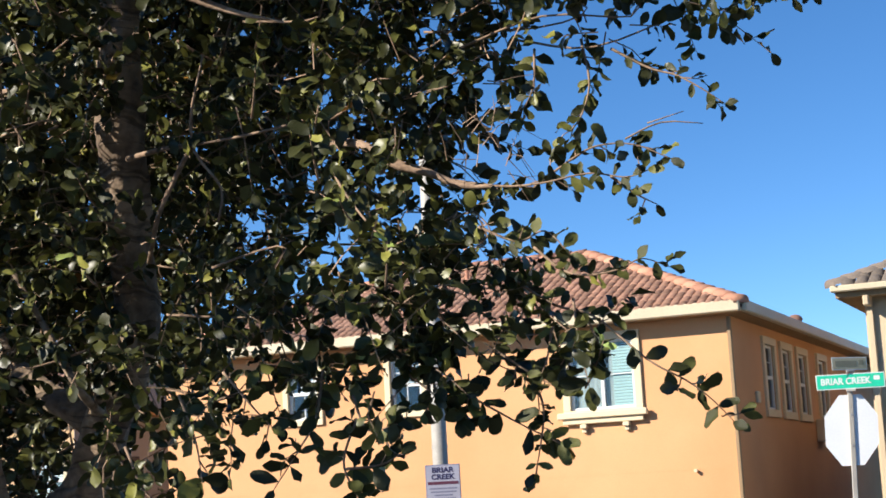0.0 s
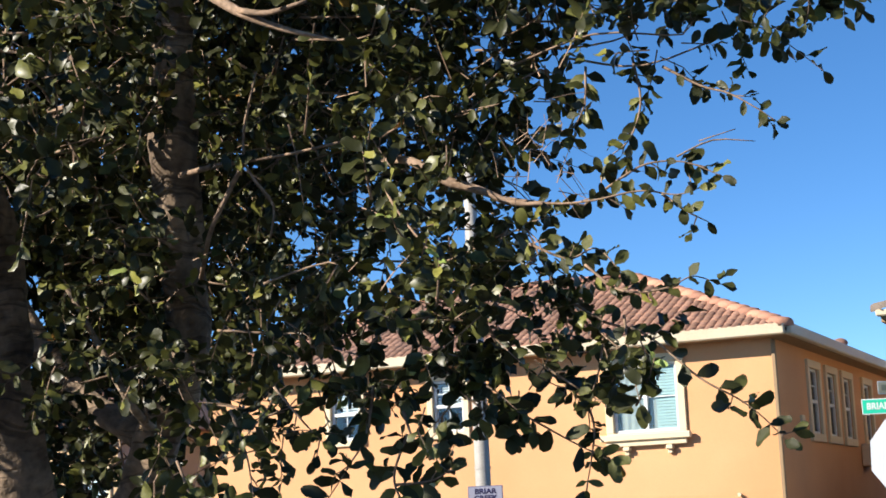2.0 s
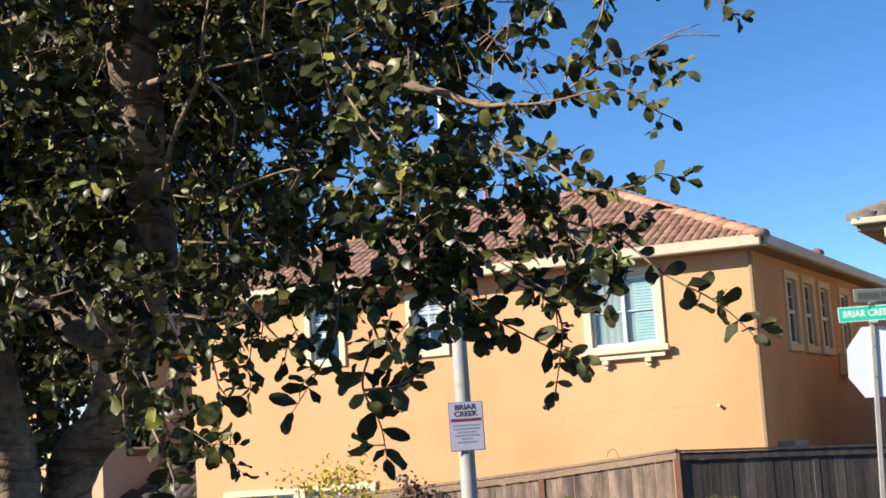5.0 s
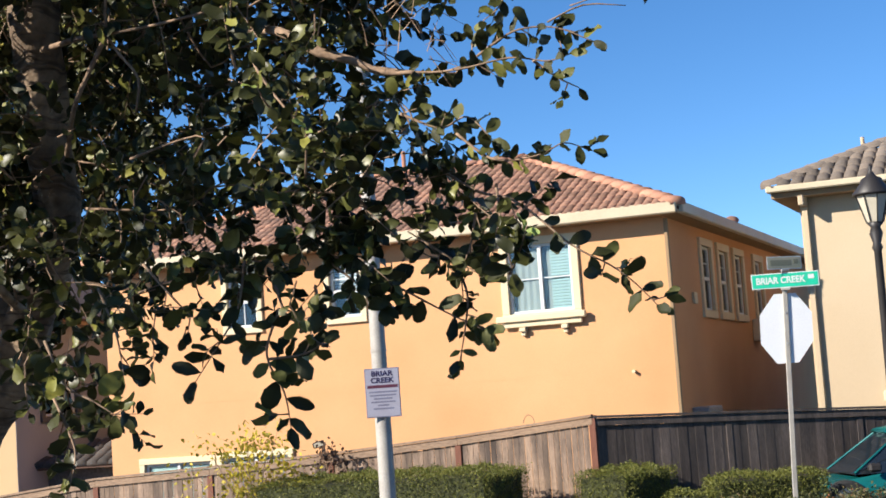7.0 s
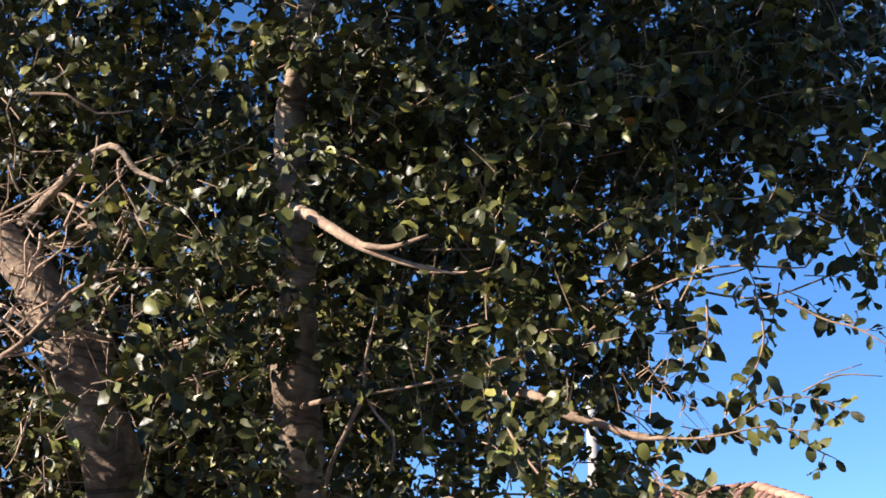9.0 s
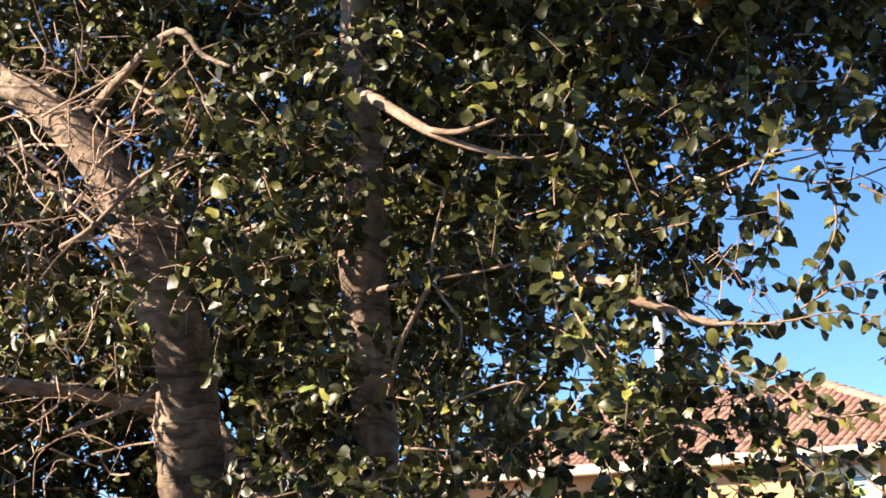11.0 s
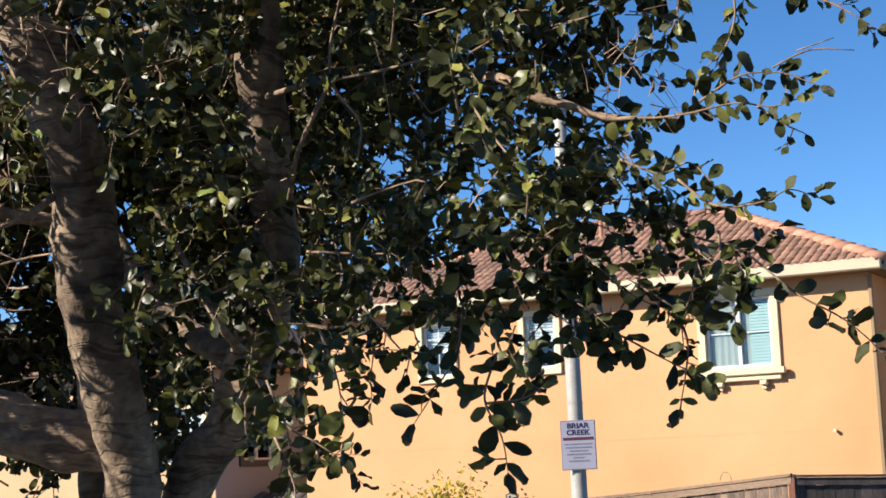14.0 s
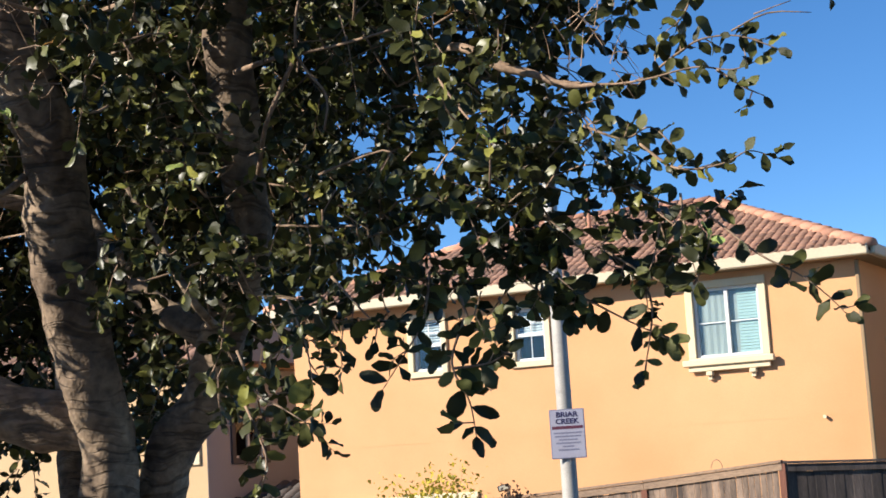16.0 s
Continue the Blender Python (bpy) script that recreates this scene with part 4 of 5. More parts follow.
car("car", "teal parked hatchback with dark windows", M_TEAL, 6.68, 23.45, 181, 4.3, 1.7, 1.36, True)
car("car", "dark blue parked car, its roof catching sky light", M_NAVY, -2.78, 13.6, 160, 4.5, 1.78, 1.625, False)


# ---- leaves and plants ----
# a blunt oval blade: how far along, and half its width there
BLADE = [(0.0, 0.0), (0.16, 0.24), (0.42, 0.47), (0.72, 0.47), (0.92, 0.25), (1.0, 0.0)]


def leaf_arrays(pos, axis, normal, size, width, fold, curl, wave):
    """Blades as arrays: each runs from pos along axis, folded at its midrib, curled down and wavy at its edge. Returns verts and faces."""
    n = len(pos)
    axis = axis / np.linalg.norm(axis, axis=1, keepdims=True)
    normal = normal - axis * (normal * axis).sum(1, keepdims=True)
    normal = normal / (np.linalg.norm(normal, axis=1, keepdims=True) + 1e-9)
    side = np.cross(axis, normal)
    vs = []
    for k, (t, w) in enumerate(BLADE):
        mid = pos + axis * (t * size)[:, None] - normal * (curl * size * t * t)[:, None]
        if w == 0:
            vs.append(mid)
        else:
            for j, s in enumerate((-1, 0, 1)):
                lift = abs(s) * (fold * w * width + 0.09 * np.sin(wave + k * 2.1 + j * 1.7)) * size
                vs.append(mid + side * (s * w * width * size)[:, None] + normal * lift[:, None])
    verts = np.stack(vs, 1)
    tri = [(0, 1, 2), (0, 2, 3)]
    for r in (1, 4, 7):
        tri += [(r, r + 3, r + 4, r + 1), (r + 1, r + 4, r + 5, r + 2)]
    tri += [(10, 13, 11), (11, 13, 12)]
    per = verts.shape[1]
    out = [row for f in tri for row in (np.array(f)[None, :] + np.arange(n)[:, None] * per).tolist()]
    return verts.reshape(-1, 3), out


def foliage(name, pos, axis, normal, size, mat, parent, rng, width=0.56, label=""):
    n = len(pos)
    v, f = leaf_arrays(pos, axis, normal, size, width * rng.uniform(0.8, 1.2, n), rng.uniform(0.0, 0.55, n), rng.uniform(-0.15, 0.5, n), rng.uniform(0, 6.3, n))
    return mesh_part(name, v.tolist(), f, mat, parent, label, smooth=True, kind="stuff")


def unit(v):
    return v / (np.linalg.norm(v, axis=-1, keepdims=True) + 1e-9)


def twigs_in(rng, centre, radii, n, length, per_twig):
    """Leafy twigs through an egg-shaped clump, the leaves crowded towards their tips: twig lines and the leaves on them."""
    c, r = np.array(centre), np.array(radii)
    d = unit(rng.normal(size=(n, 3)))
    start = c + d * r * (rng.uniform(0, 1, (n, 1)) ** 0.45)
    go = unit(d * 0.6 + rng.normal(size=(n, 3)) * 0.7 + np.array([0.15, -0.15, -0.1]))
    ln = rng.uniform(0.4, 1.2, (n, 1)) * length
    bend = rng.normal(size=(n, 3)) * 0.25 + np.array([0, 0, -0.2])
    pos, axis, normal = [], [], []
    ts = np.linspace(0.05, 1.0, per_twig) ** 0.4
    lines = np.stack([start + go * ln * t + bend * ln * t * t for t in (0, 0.5, 1.0)], 1)
    for k, t in enumerate(ts):
        p = start + go * ln * t + bend * ln * t * t
        tang = unit(go + 2 * bend * t)
        perp = unit(np.cross(tang, rng.normal(size=(n, 3))))
        ax = unit(tang * (0.45 if t < 0.95 else 2.0) + perp * 0.9 + np.array([0, 0, -0.1]))
        nm = unit(tang * 0.7 + rng.normal(size=(n, 3)) * 0.6 + np.array([-0.1, -0.15, 0.5]))
        pos.append(p), axis.append(ax), normal.append(nm)
    return lines, np.concatenate(pos), np.concatenate(axis), np.concatenate(normal)


def twig_mesh(name, lines, radius, mat, parent, label=""):
    """Thin three-sided stalks along lines of three points."""
    n = len(lines)
    t0 = unit(lines[:, 2] - lines[:, 0])
    a = unit(np.cross(t0, np.array([0.21, 0.97, 0.13])))
    b = np.cross(t0, a)
    rings = []
    for k, w in ((0, 1.0), (1, 0.8), (2, 0.4)):
        for ang in (0, 2.094, 4.189):
            rings.append(lines[:, k] + (a * math.cos(ang) + b * math.sin(ang)) * radius * w)
    v = np.stack(rings, 1).reshape(-1, 3)
    f = []
    for lo in (0, 3):
        for k in range(3):
            q = np.array([lo + k, lo + (k + 1) % 3, lo + 3 + (k + 1) % 3, lo + 3 + k])
            f += (q[None, :] + np.arange(n)[:, None] * 9).tolist()
    return mesh_part(name, v.tolist(), f, mat, parent, label, kind="stuff")


# ---- the tree ----
tree = thing("tree", (-1.45, 4.5, 0.0), "evergreen tree with several trunks and dense dark glossy leaves", "tree")


def wood(name, *line, pale=False):
    """A trunk, limb or twig of the tree through points (x, y, z, radius). pale: sunlight put into a paler colour."""
    v, f = [], []
    thick = max(q[3] for q in line)
    big = thick > 0.04
    tube(v, f, curve_points(line, 0.02 if big else 0.025), 28 if big else 8, 0.2, line[0][0] * 7.3)
    return mesh_part(name, v, f, M_DRYSUNLIT if pale else M_BARK if thick > 0.011 else M_TWIG, tree, "grey-brown bark, cracked in rings" if big else "", smooth=True)


wood("trunk", (-1.47, 4.45, 0.0, 0.15), (-1.46, 4.36, 0.8, 0.1), (-1.452, 4.27, 1.59, 0.077), (-1.47, 4.2, 1.79, 0.079), (-1.505, 4.12, 2.07, 0.087), (-1.497, 4.05, 2.31, 0.084),
     (-1.5, 4.0, 2.45, 0.08), (-1.545, 3.95, 2.62, 0.078), (-1.62, 3.92, 2.8, 0.072), (-1.71, 3.9, 2.96, 0.062), (-1.88, 3.88, 3.14, 0.046), (-2.05, 3.9, 3.27, 0.035), (-2.2, 3.9, 3.7, 0.02))
wood("trunk", (-1.6, 4.6, 0.0, 0.12), (-1.45, 4.5, 1.0, 0.075), (-1.325, 4.4, 1.58, 0.07), (-1.19, 4.33, 1.75, 0.066), (-1.09, 4.22, 1.94, 0.064), (-1.01, 4.15, 2.11, 0.06), (-0.995, 4.1, 2.255, 0.056),
     (-0.989, 4.0, 2.45, 0.058), (-0.98, 3.92, 2.625, 0.062), (-0.97, 3.86, 2.79, 0.056), (-0.96, 3.82, 3.0, 0.048), (-0.97, 3.8, 3.3, 0.04), (-0.93, 3.8, 3.57, 0.032), (-0.8, 3.8, 4.6, 0.012))
wood("limb", (-1.62, 4.6, 0.0, 0.09), (-1.66, 4.58, 1.0, 0.06), (-1.665, 4.6, 1.6, 0.05), (-1.69, 4.65, 1.9, 0.048), (-1.72, 4.7, 2.4, 0.042), (-1.9, 4.9, 3.3, 0.03))
wood("limb", (-3.3, 4.4, 2.85, 0.04), (-2.7, 4.42, 2.35, 0.06), (-2.21, 4.4, 1.98, 0.075), (-2.02, 4.36, 1.87, 0.082), (-1.84, 4.34, 1.78, 0.085), (-1.7, 4.34, 1.73, 0.086), (-1.5, 4.32, 1.68, 0.07), (-1.45, 4.3, 1.5, 0.05))
# unseen limb added to reach the sunward shading clumps
wood("limb", (-2.95, 4.4, 2.5, 0.03), (-3.05, 3.9, 2.8, 0.028), (-3.0, 3.3, 3.3, 0.024), (-2.8, 2.6, 3.8, 0.018), (-2.5, 2.2, 4.6, 0.01))
wood("limb", (-1.1, 4.25, 1.87, 0.045), (-1.19, 4.29, 1.94, 0.042), (-1.305, 4.34, 2.01, 0.038), (-1.424, 4.4, 2.12, 0.034), (-1.56, 4.45, 2.3, 0.036), (-1.75, 4.5, 2.6, 0.03), (-2.0, 4.6, 3.1, 0.02))
wood("limb", (-2.5, 4.2, 2.48, 0.02), (-2.1, 4.28, 2.42, 0.023), (-1.95, 4.42, 2.41, 0.022), (-1.7, 4.6, 2.35, 0.025), (-1.72, 4.8, 2.2, 0.03))
# unseen limbs added to join the shading clumps overhead and low to the left
wood("limb", (-0.85, 3.8, 4.3, 0.022), (-0.4, 3.2, 4.5, 0.02), (0.2, 2.4, 4.6, 0.018), (0.5, 1.1, 4.9, 0.014), (0.6, -0.9, 5.1, 0.008))
wood("limb", (-2.5, 4.4, 2.15, 0.02), (-2.6, 3.9, 2.0, 0.016), (-2.5, 3.4, 1.75, 0.012), (-2.45, 3.0, 1.6, 0.007))
wood("limb", (-2.6, 3.9, 2.0, 0.012), (-2.6, 3.4, 2.1, 0.01), (-2.5, 2.9, 2.25, 0.007), (-2.15, 2.65, 2.85, 0.004))
# two branches towards the street, sunlight painted in as a paler colour
wood("limb", (-0.44, 3.8, 2.54, 0.008), (-0.36, 3.62, 2.5, 0.011), (-0.3, 3.59, 2.466, 0.012), (-0.25, 3.58, 2.43, 0.0125), (-0.18, 3.57, 2.405, 0.01), (-0.11, 3.56, 2.37, 0.008), (-0.02, 3.52, 2.355, 0.003), (0.056, 3.5, 2.343, 0.0025), pale=True)
wood("limb", (-0.96, 3.82, 3.06, 0.02), (-0.938, 3.7, 3.028, 0.018), (-0.864, 3.62, 2.973, 0.015), (-0.747, 3.58, 2.882, 0.012), (-0.637, 3.56, 2.824, 0.008), (-0.503, 3.55, 2.782, 0.003), pale=True)
wood("limb", (-0.747, 3.58, 2.882, 0.009), (-0.66, 3.52, 2.85, 0.007), (-0.56, 3.48, 2.86, 0.004))
wood("limb", (-1.82, 3.98, 3.1, 0.016), (-1.39, 3.52, 3.16, 0.009), (-1.27, 3.46, 3.07, 0.007), (-1.18, 3.39, 3.01, 0.004))
wood("limb", (-1.56, 3.98, 2.35, 0.011), (-1.6, 3.9, 2.29, 0.009), (-1.74, 3.8, 2.21, 0.005))
wood("limb", (-1.26, 3.9, 2.29, 0.007), (-1.17, 3.88, 2.13, 0.009), (-1.08, 3.86, 1.97, 0.01), (-1.08, 4.1, 1.92, 0.012))
# a star of thin twigs before the second trunk
HUB = (-0.748, 3.65, 2.524)
wood("twig", (*HUB, 0.0058), (-0.795, 3.68, 2.454, 0.0062), (-0.847, 3.72, 2.369, 0.006), (-0.9, 3.85, 2.28, 0.006))
wood("twig", (*HUB, 0.0032), (-0.62, 3.6, 2.527, 0.0036), (-0.5, 3.55, 2.535, 0.003))
wood("twig", (*HUB, 0.0038), (-0.72, 3.64, 2.475, 0.0035), (-0.675, 3.63, 2.41, 0.0035), (-0.685, 3.63, 2.33, 0.0025))
wood("twig", (*HUB, 0.005), (-0.82, 3.71, 2.535, 0.006), (-0.95, 3.86, 2.55, 0.008))
wood("twig", (*HUB, 0.004), (-0.74, 3.62, 2.6, 0.0034), (-0.705, 3.6, 2.73, 0.0025))
wood("twig", (-0.4, 3.55, 2.42, 0.003), (-0.37, 3.4, 2.35, 0.0028), (-0.32, 3.35, 2.27, 0.0026), (-0.25, 3.3, 2.18, 0.002))
wood("twig", (-1.46, 3.55, 2.8, 0.0065), (-1.58, 3.55, 2.68, 0.007), (-1.68, 3.6, 2.65, 0.007), (-1.72, 3.85, 2.75, 0.008))
wood("twig", (-1.46, 3.55, 2.8, 0.005), (-1.35, 3.52, 2.84, 0.0042), (-1.23, 3.5, 2.83, 0.003))
wood("twig", (0.26, 3.4, 2.42, 0.0022), (0.34, 3.39, 2.45, 0.0018), (0.43, 3.38, 2.44, 0.001))
wood("twig", (0.31, 3.39, 2.45, 0.0016), (0.39, 3.38, 2.47, 0.001))

rng = np.random.default_rng(11)
leaf_meshes = []
for k in range(12):
    v, f = leaf_arrays(np.zeros((1, 3)), np.array([[0, 1.0, 0]]), np.array([[0, 0, 1.0]]), np.array([1.0]), np.array([rng.uniform(0.42, 0.64)]), np.array([rng.uniform(0.0, 0.45)]),
                       np.array([rng.uniform(-0.1, 0.4)]), np.array([rng.uniform(0, 6.3)]))
    me = bpy.data.meshes.new("leaf")
    me.from_pydata(v.tolist(), [], f)
    me.materials.append((M_LEAF, M_PALE, M_DRY)[max(0, k - 9)])
    me.polygons.foreach_set("use_smooth", [True] * len(f))
    leaf_meshes.append(me)
PALE_LEAF, DRY_LEAF = 10, 11


def place_leaf(p, ax, nm, size, bough, mesh):
    ax = Vector(ax).normalized()
    nm = Vector(nm)
    nm = (nm - ax * nm.dot(ax)).normalized()
    ob = new("leaf", mesh)
    ob.parent = bough
    ob.matrix_basis = Matrix.Translation(p) @ Matrix((ax.cross(nm), ax, nm)).transposed().to_4x4() @ Matrix.Diagonal((size, size, size, 1))
    return ob


lines, pos, axis, normal = [], [], [], []
shoot_sizes = []


def spray(size, step, *line):
    """A thin bough at the edge of the crown, with single leaves set along it in turn to either side and a tuft at its tip."""
    pts = curve_points([(*p, 0.0036 * (1 - 0.7 * i / (len(line) - 1))) for i, p in enumerate(line)], 0.01)
    v, f = [], []
    tube(v, f, pts, 5, 0.1)
    bough = mesh_part("bough", v, f, M_TWIG, tree, smooth=True)
    n, flip = len(pts), 1
    k = int(n * 0.15)
    while k < n - 1:
        p = Vector(pts[k][:3])
        tang = (Vector(pts[min(n - 1, k + 1)][:3]) - Vector(pts[max(0, k - 1)][:3])).normalized()
        cross = tang.cross(Vector((0.05, -1, 0.1))).normalized() * flip
        for _ in range(2 if rng.random() < 0.35 else 1):
            ax = tang * rng.uniform(0.2, 0.8) + cross * rng.uniform(0.6, 1.1) + Vector(rng.normal(size=3)) * 0.3
            nm = Vector((rng.normal(0, 0.5), -0.9 + rng.normal(0, 0.5), 0.3 + rng.normal(0, 0.5)))
            place_leaf(p, ax, nm, size * rng.uniform(0.7, 1.15), bough, leaf_meshes[int(rng.integers(0, 10))])
            cross = -cross
        flip = -flip
        k += max(1, int(step / 0.01 + rng.integers(-1, 2)))
    tip, way = Vector(pts[-1][:3]), (Vector(pts[-1][:3]) - Vector(pts[-3][:3])).normalized()
    for _ in range(2):
        place_leaf(tip, way + Vector(rng.normal(size=3)) * 0.45, Vector((rng.normal(0, 0.4), -1, 0.4)), size * rng.uniform(0.7, 0.95), bough, leaf_meshes[int(rng.integers(0, 10))])
    # short side shoots
    q = np.array(line)
    for i in range(len(q) - 1):
        p = q[i] + (q[i + 1] - q[i]) * rng.random()
        go = unit(unit(q[i + 1] - q[i]) * 0.7 + rng.normal(size=3) * np.array([0.6, 0.5, 0.6])) * rng.uniform(0.03, 0.06)
        lines.append(np.stack([p, p + go * 0.5, p + go])[None])
        for t in (0.5, 0.8, 1.0):
            pos.append((p + go * t)[None])
            axis.append(unit(unit(go) * 0.7 + rng.normal(size=3) * 0.6)[None])
            normal.append(unit(rng.normal(size=3) * 0.6 + np.array([0, -0.6, 0.4]))[None])
            shoot_sizes.append(size * rng.uniform(0.65, 1.0))


# the low bough with its tuft, and those above it against the sky
spray(0.052, 0.045, (-0.006, 3.5, 2.139), (0.081, 3.46, 2.071), (0.167, 3.42, 2.034), (0.274, 3.38, 1.93), (0.351, 3.38, 1.882), (0.4, 3.38, 1.841), (0.444, 3.38, 1.791))
spray(0.058, 0.022, (0.125, 3.44, 2.08), (0.129, 3.4, 1.983), (0.145, 3.38, 1.878))
spray(0.05, 0.03, (0.079, 3.46, 2.036), (0.061, 3.44, 1.955), (0.046, 3.43, 1.918))
spray(0.04, 0.034, (0.047, 3.46, 2.2), (0.108, 3.42, 2.139), (0.159, 3.38, 2.121), (0.222, 3.36, 2.126), (0.273, 3.35, 2.145), (0.33, 3.35, 2.124))
spray(0.042, 0.034, (-0.132, 3.6, 2.392), (-0.018, 3.52, 2.355), (0.068, 3.47, 2.346), (0.176, 3.42, 2.352), (0.258, 3.4, 2.335), (0.323, 3.38, 2.351))
spray(0.048, 0.026, (0.056, 3.5, 2.343), (0.138, 3.45, 2.39), (0.197, 3.4, 2.408), (0.275, 3.38, 2.402), (0.351, 3.36, 2.362))
spray(0.036, 0.03, (0.224, 3.42, 2.342), (0.273, 3.4, 2.297), (0.316, 3.38, 2.267))
spray(0.038, 0.03, (0.247, 3.45, 2.641), (0.326, 3.42, 2.583), (0.382, 3.4, 2.557), (0.436, 3.38, 2.516), (0.48, 3.38, 2.481))
spray(0.038, 0.03, (0.184, 3.5, 2.682), (0.194, 3.47, 2.567), (0.165, 3.46, 2.483), (0.123, 3.45, 2.445))
spray(0.045, 0.026, (0.078, 3.55, 2.68), (0.068, 3.52, 2.579), (0.029, 3.5, 2.504))
spray(0.05, 0.026, (-0.074, 3.52, 2.264), (0.011, 3.48, 2.219), (0.073, 3.45, 2.234), (0.123, 3.42, 2.175))
spray(0.038, 0.03, (0.023, 3.45, 1.921), (0.045, 3.44, 1.846), (0.036, 3.43, 1.774), (0.02, 3.43, 1.705))
spray(0.04, 0.026, (0.538, 3.500, 2.999), (0.571, 3.460, 2.872), (0.582, 3.440, 2.771), (0.569, 3.430, 2.715))
spray(0.042, 0.026, (0.645, 3.500, 3.033), (0.663, 3.460, 2.906), (0.675, 3.440, 2.817), (0.685, 3.430, 2.760))
# hanging boughs before the house
spray(0.06, 0.034, (-0.204, 3.5, 1.933), (-0.096, 3.46, 1.868), (-0.003, 3.43, 1.809), (0.075, 3.42, 1.765))
spray(0.055, 0.03, (-0.053, 3.5, 1.981), (0.023, 3.45, 1.921), (0.085, 3.42, 1.879))
spray(0.06, 0.045, (-0.438, 3.5, 1.958), (-0.452, 3.45, 1.849), (-0.488, 3.42, 1.781), (-0.543, 3.4, 1.698))
spray(0.06, 0.03, (-0.363, 3.45, 1.844), (-0.392, 3.42, 1.746), (-0.357, 3.4, 1.66), (-0.347, 3.4, 1.586))
spray(0.058, 0.034, (-0.39, 3.42, 1.734), (-0.311, 3.4, 1.739), (-0.265, 3.38, 1.76))
spray(0.052, 0.05, (-0.671, 3.55, 1.97), (-0.596, 3.5, 1.882), (-0.551, 3.46, 1.836))
spray(0.064, 0.04, (-0.763, 3.5, 1.919), (-0.72, 3.46, 1.813), (-0.702, 3.43, 1.722))
spray(0.056, 0.04, (-0.886, 3.5, 1.811), (-0.83, 3.44, 1.709), (-0.766, 3.4, 1.672), (-0.706, 3.38, 1.633))
spray(0.05, 0.035, (-0.859, 3.45, 1.684), (-0.822, 3.42, 1.608), (-0.807, 3.4, 1.548), (-0.84, 3.4, 1.44))
spray(0.058, 0.035, (-0.372, 3.48, 1.896), (-0.34, 3.45, 1.818), (-0.272, 3.42, 1.825))
spray(0.058, 0.035, (-0.259, 3.5, 1.948), (-0.19, 3.46, 1.885), (-0.136, 3.44, 1.832))


def tuft(x, y, z, size, n, young=0):
    """A whorl of leaves at the end of a short twig that comes forward out of the crown."""
    go = Vector((rng.uniform(-0.2, 0.3), -0.6, rng.uniform(0.0, 0.6))).normalized()
    tip = Vector((x, y, z))
    root = tip - go * 0.14
    v, f = [], []
    tube(v, f, curve_points([(*root, 0.003), (*(tip - go * 0.07 + Vector((0, 0, -0.01))), 0.0025), (*tip, 0.0015)], 0.03), 5)
    bough = mesh_part("bough", v, f, M_TWIG, tree, smooth=True)
    across = go.cross(Vector((0.3, 0.1, 1))).normalized()
    for i in range(n + 3):
        a = i * 2.4 + rng.uniform(-0.3, 0.3)
        out = across * math.cos(a) + go.cross(across) * math.sin(a)
        at, way = tip - go * 0.009 * i, out + go * rng.uniform(0.1, 0.9) + Vector(rng.normal(size=3)) * 0.3
        face, length = go + Vector(rng.normal(size=3)) * 0.55, 0.84 * size * rng.uniform(0.7, 1.15)
        if i < max(2, young):
            place_leaf(at, way, face, length, bough, leaf_meshes[PALE_LEAF if i < young else int(rng.integers(0, 10))])
        else:
            pos.append(np.array([at])), axis.append(np.array([way.normalized()])), normal.append(np.array([face.normalized()])), shoot_sizes.append(length)


tuft(-0.4, 3.1, 2.4, 0.062, 7)
tuft(-0.38, 3.1, 2.46, 0.055, 5)
tuft(-0.36, 3.25, 2.29, 0.05, 5, 1)
tuft(-0.26, 3.2, 2.19, 0.048, 5, 2)
tuft(-1.01, 3.6, 2.45, 0.06, 5)
tuft(-1.02, 3.6, 2.27, 0.055, 4, 1)
tuft(-0.94, 3.6, 2.1, 0.058, 4)
tuft(-0.88, 3.5, 2.02, 0.06, 5)
tuft(-1.45, 3.6, 2.43, 0.035, 4, 3)
tuft(-0.52, 3.2, 2.58, 0.055, 5)
tuft(-1.32, 3.5, 2.56, 0.068, 7)
tuft(-1.06, 3.4, 2.64, 0.062, 6)
tuft(0.18, 3.36, 1.975, 0.05, 5, 3)
tuft(-0.19, 3.4, 2.11, 0.055, 5)
for p in ((-0.35, 3.05, 2.5), (-0.69, 3.6, 2.28), (-1.06, 3.4, 2.69)):
    ob = place_leaf(Vector(p), (0.1 + rng.normal(0, 0.3), -0.1, -0.8), (-0.3, -1, 0.3), 0.045, tree, leaf_meshes[DRY_LEAF])
    ob["label"] = "withered orange leaf"

# clumps of the crown: centre, radii, how many leaves deep
CLUMPS = []
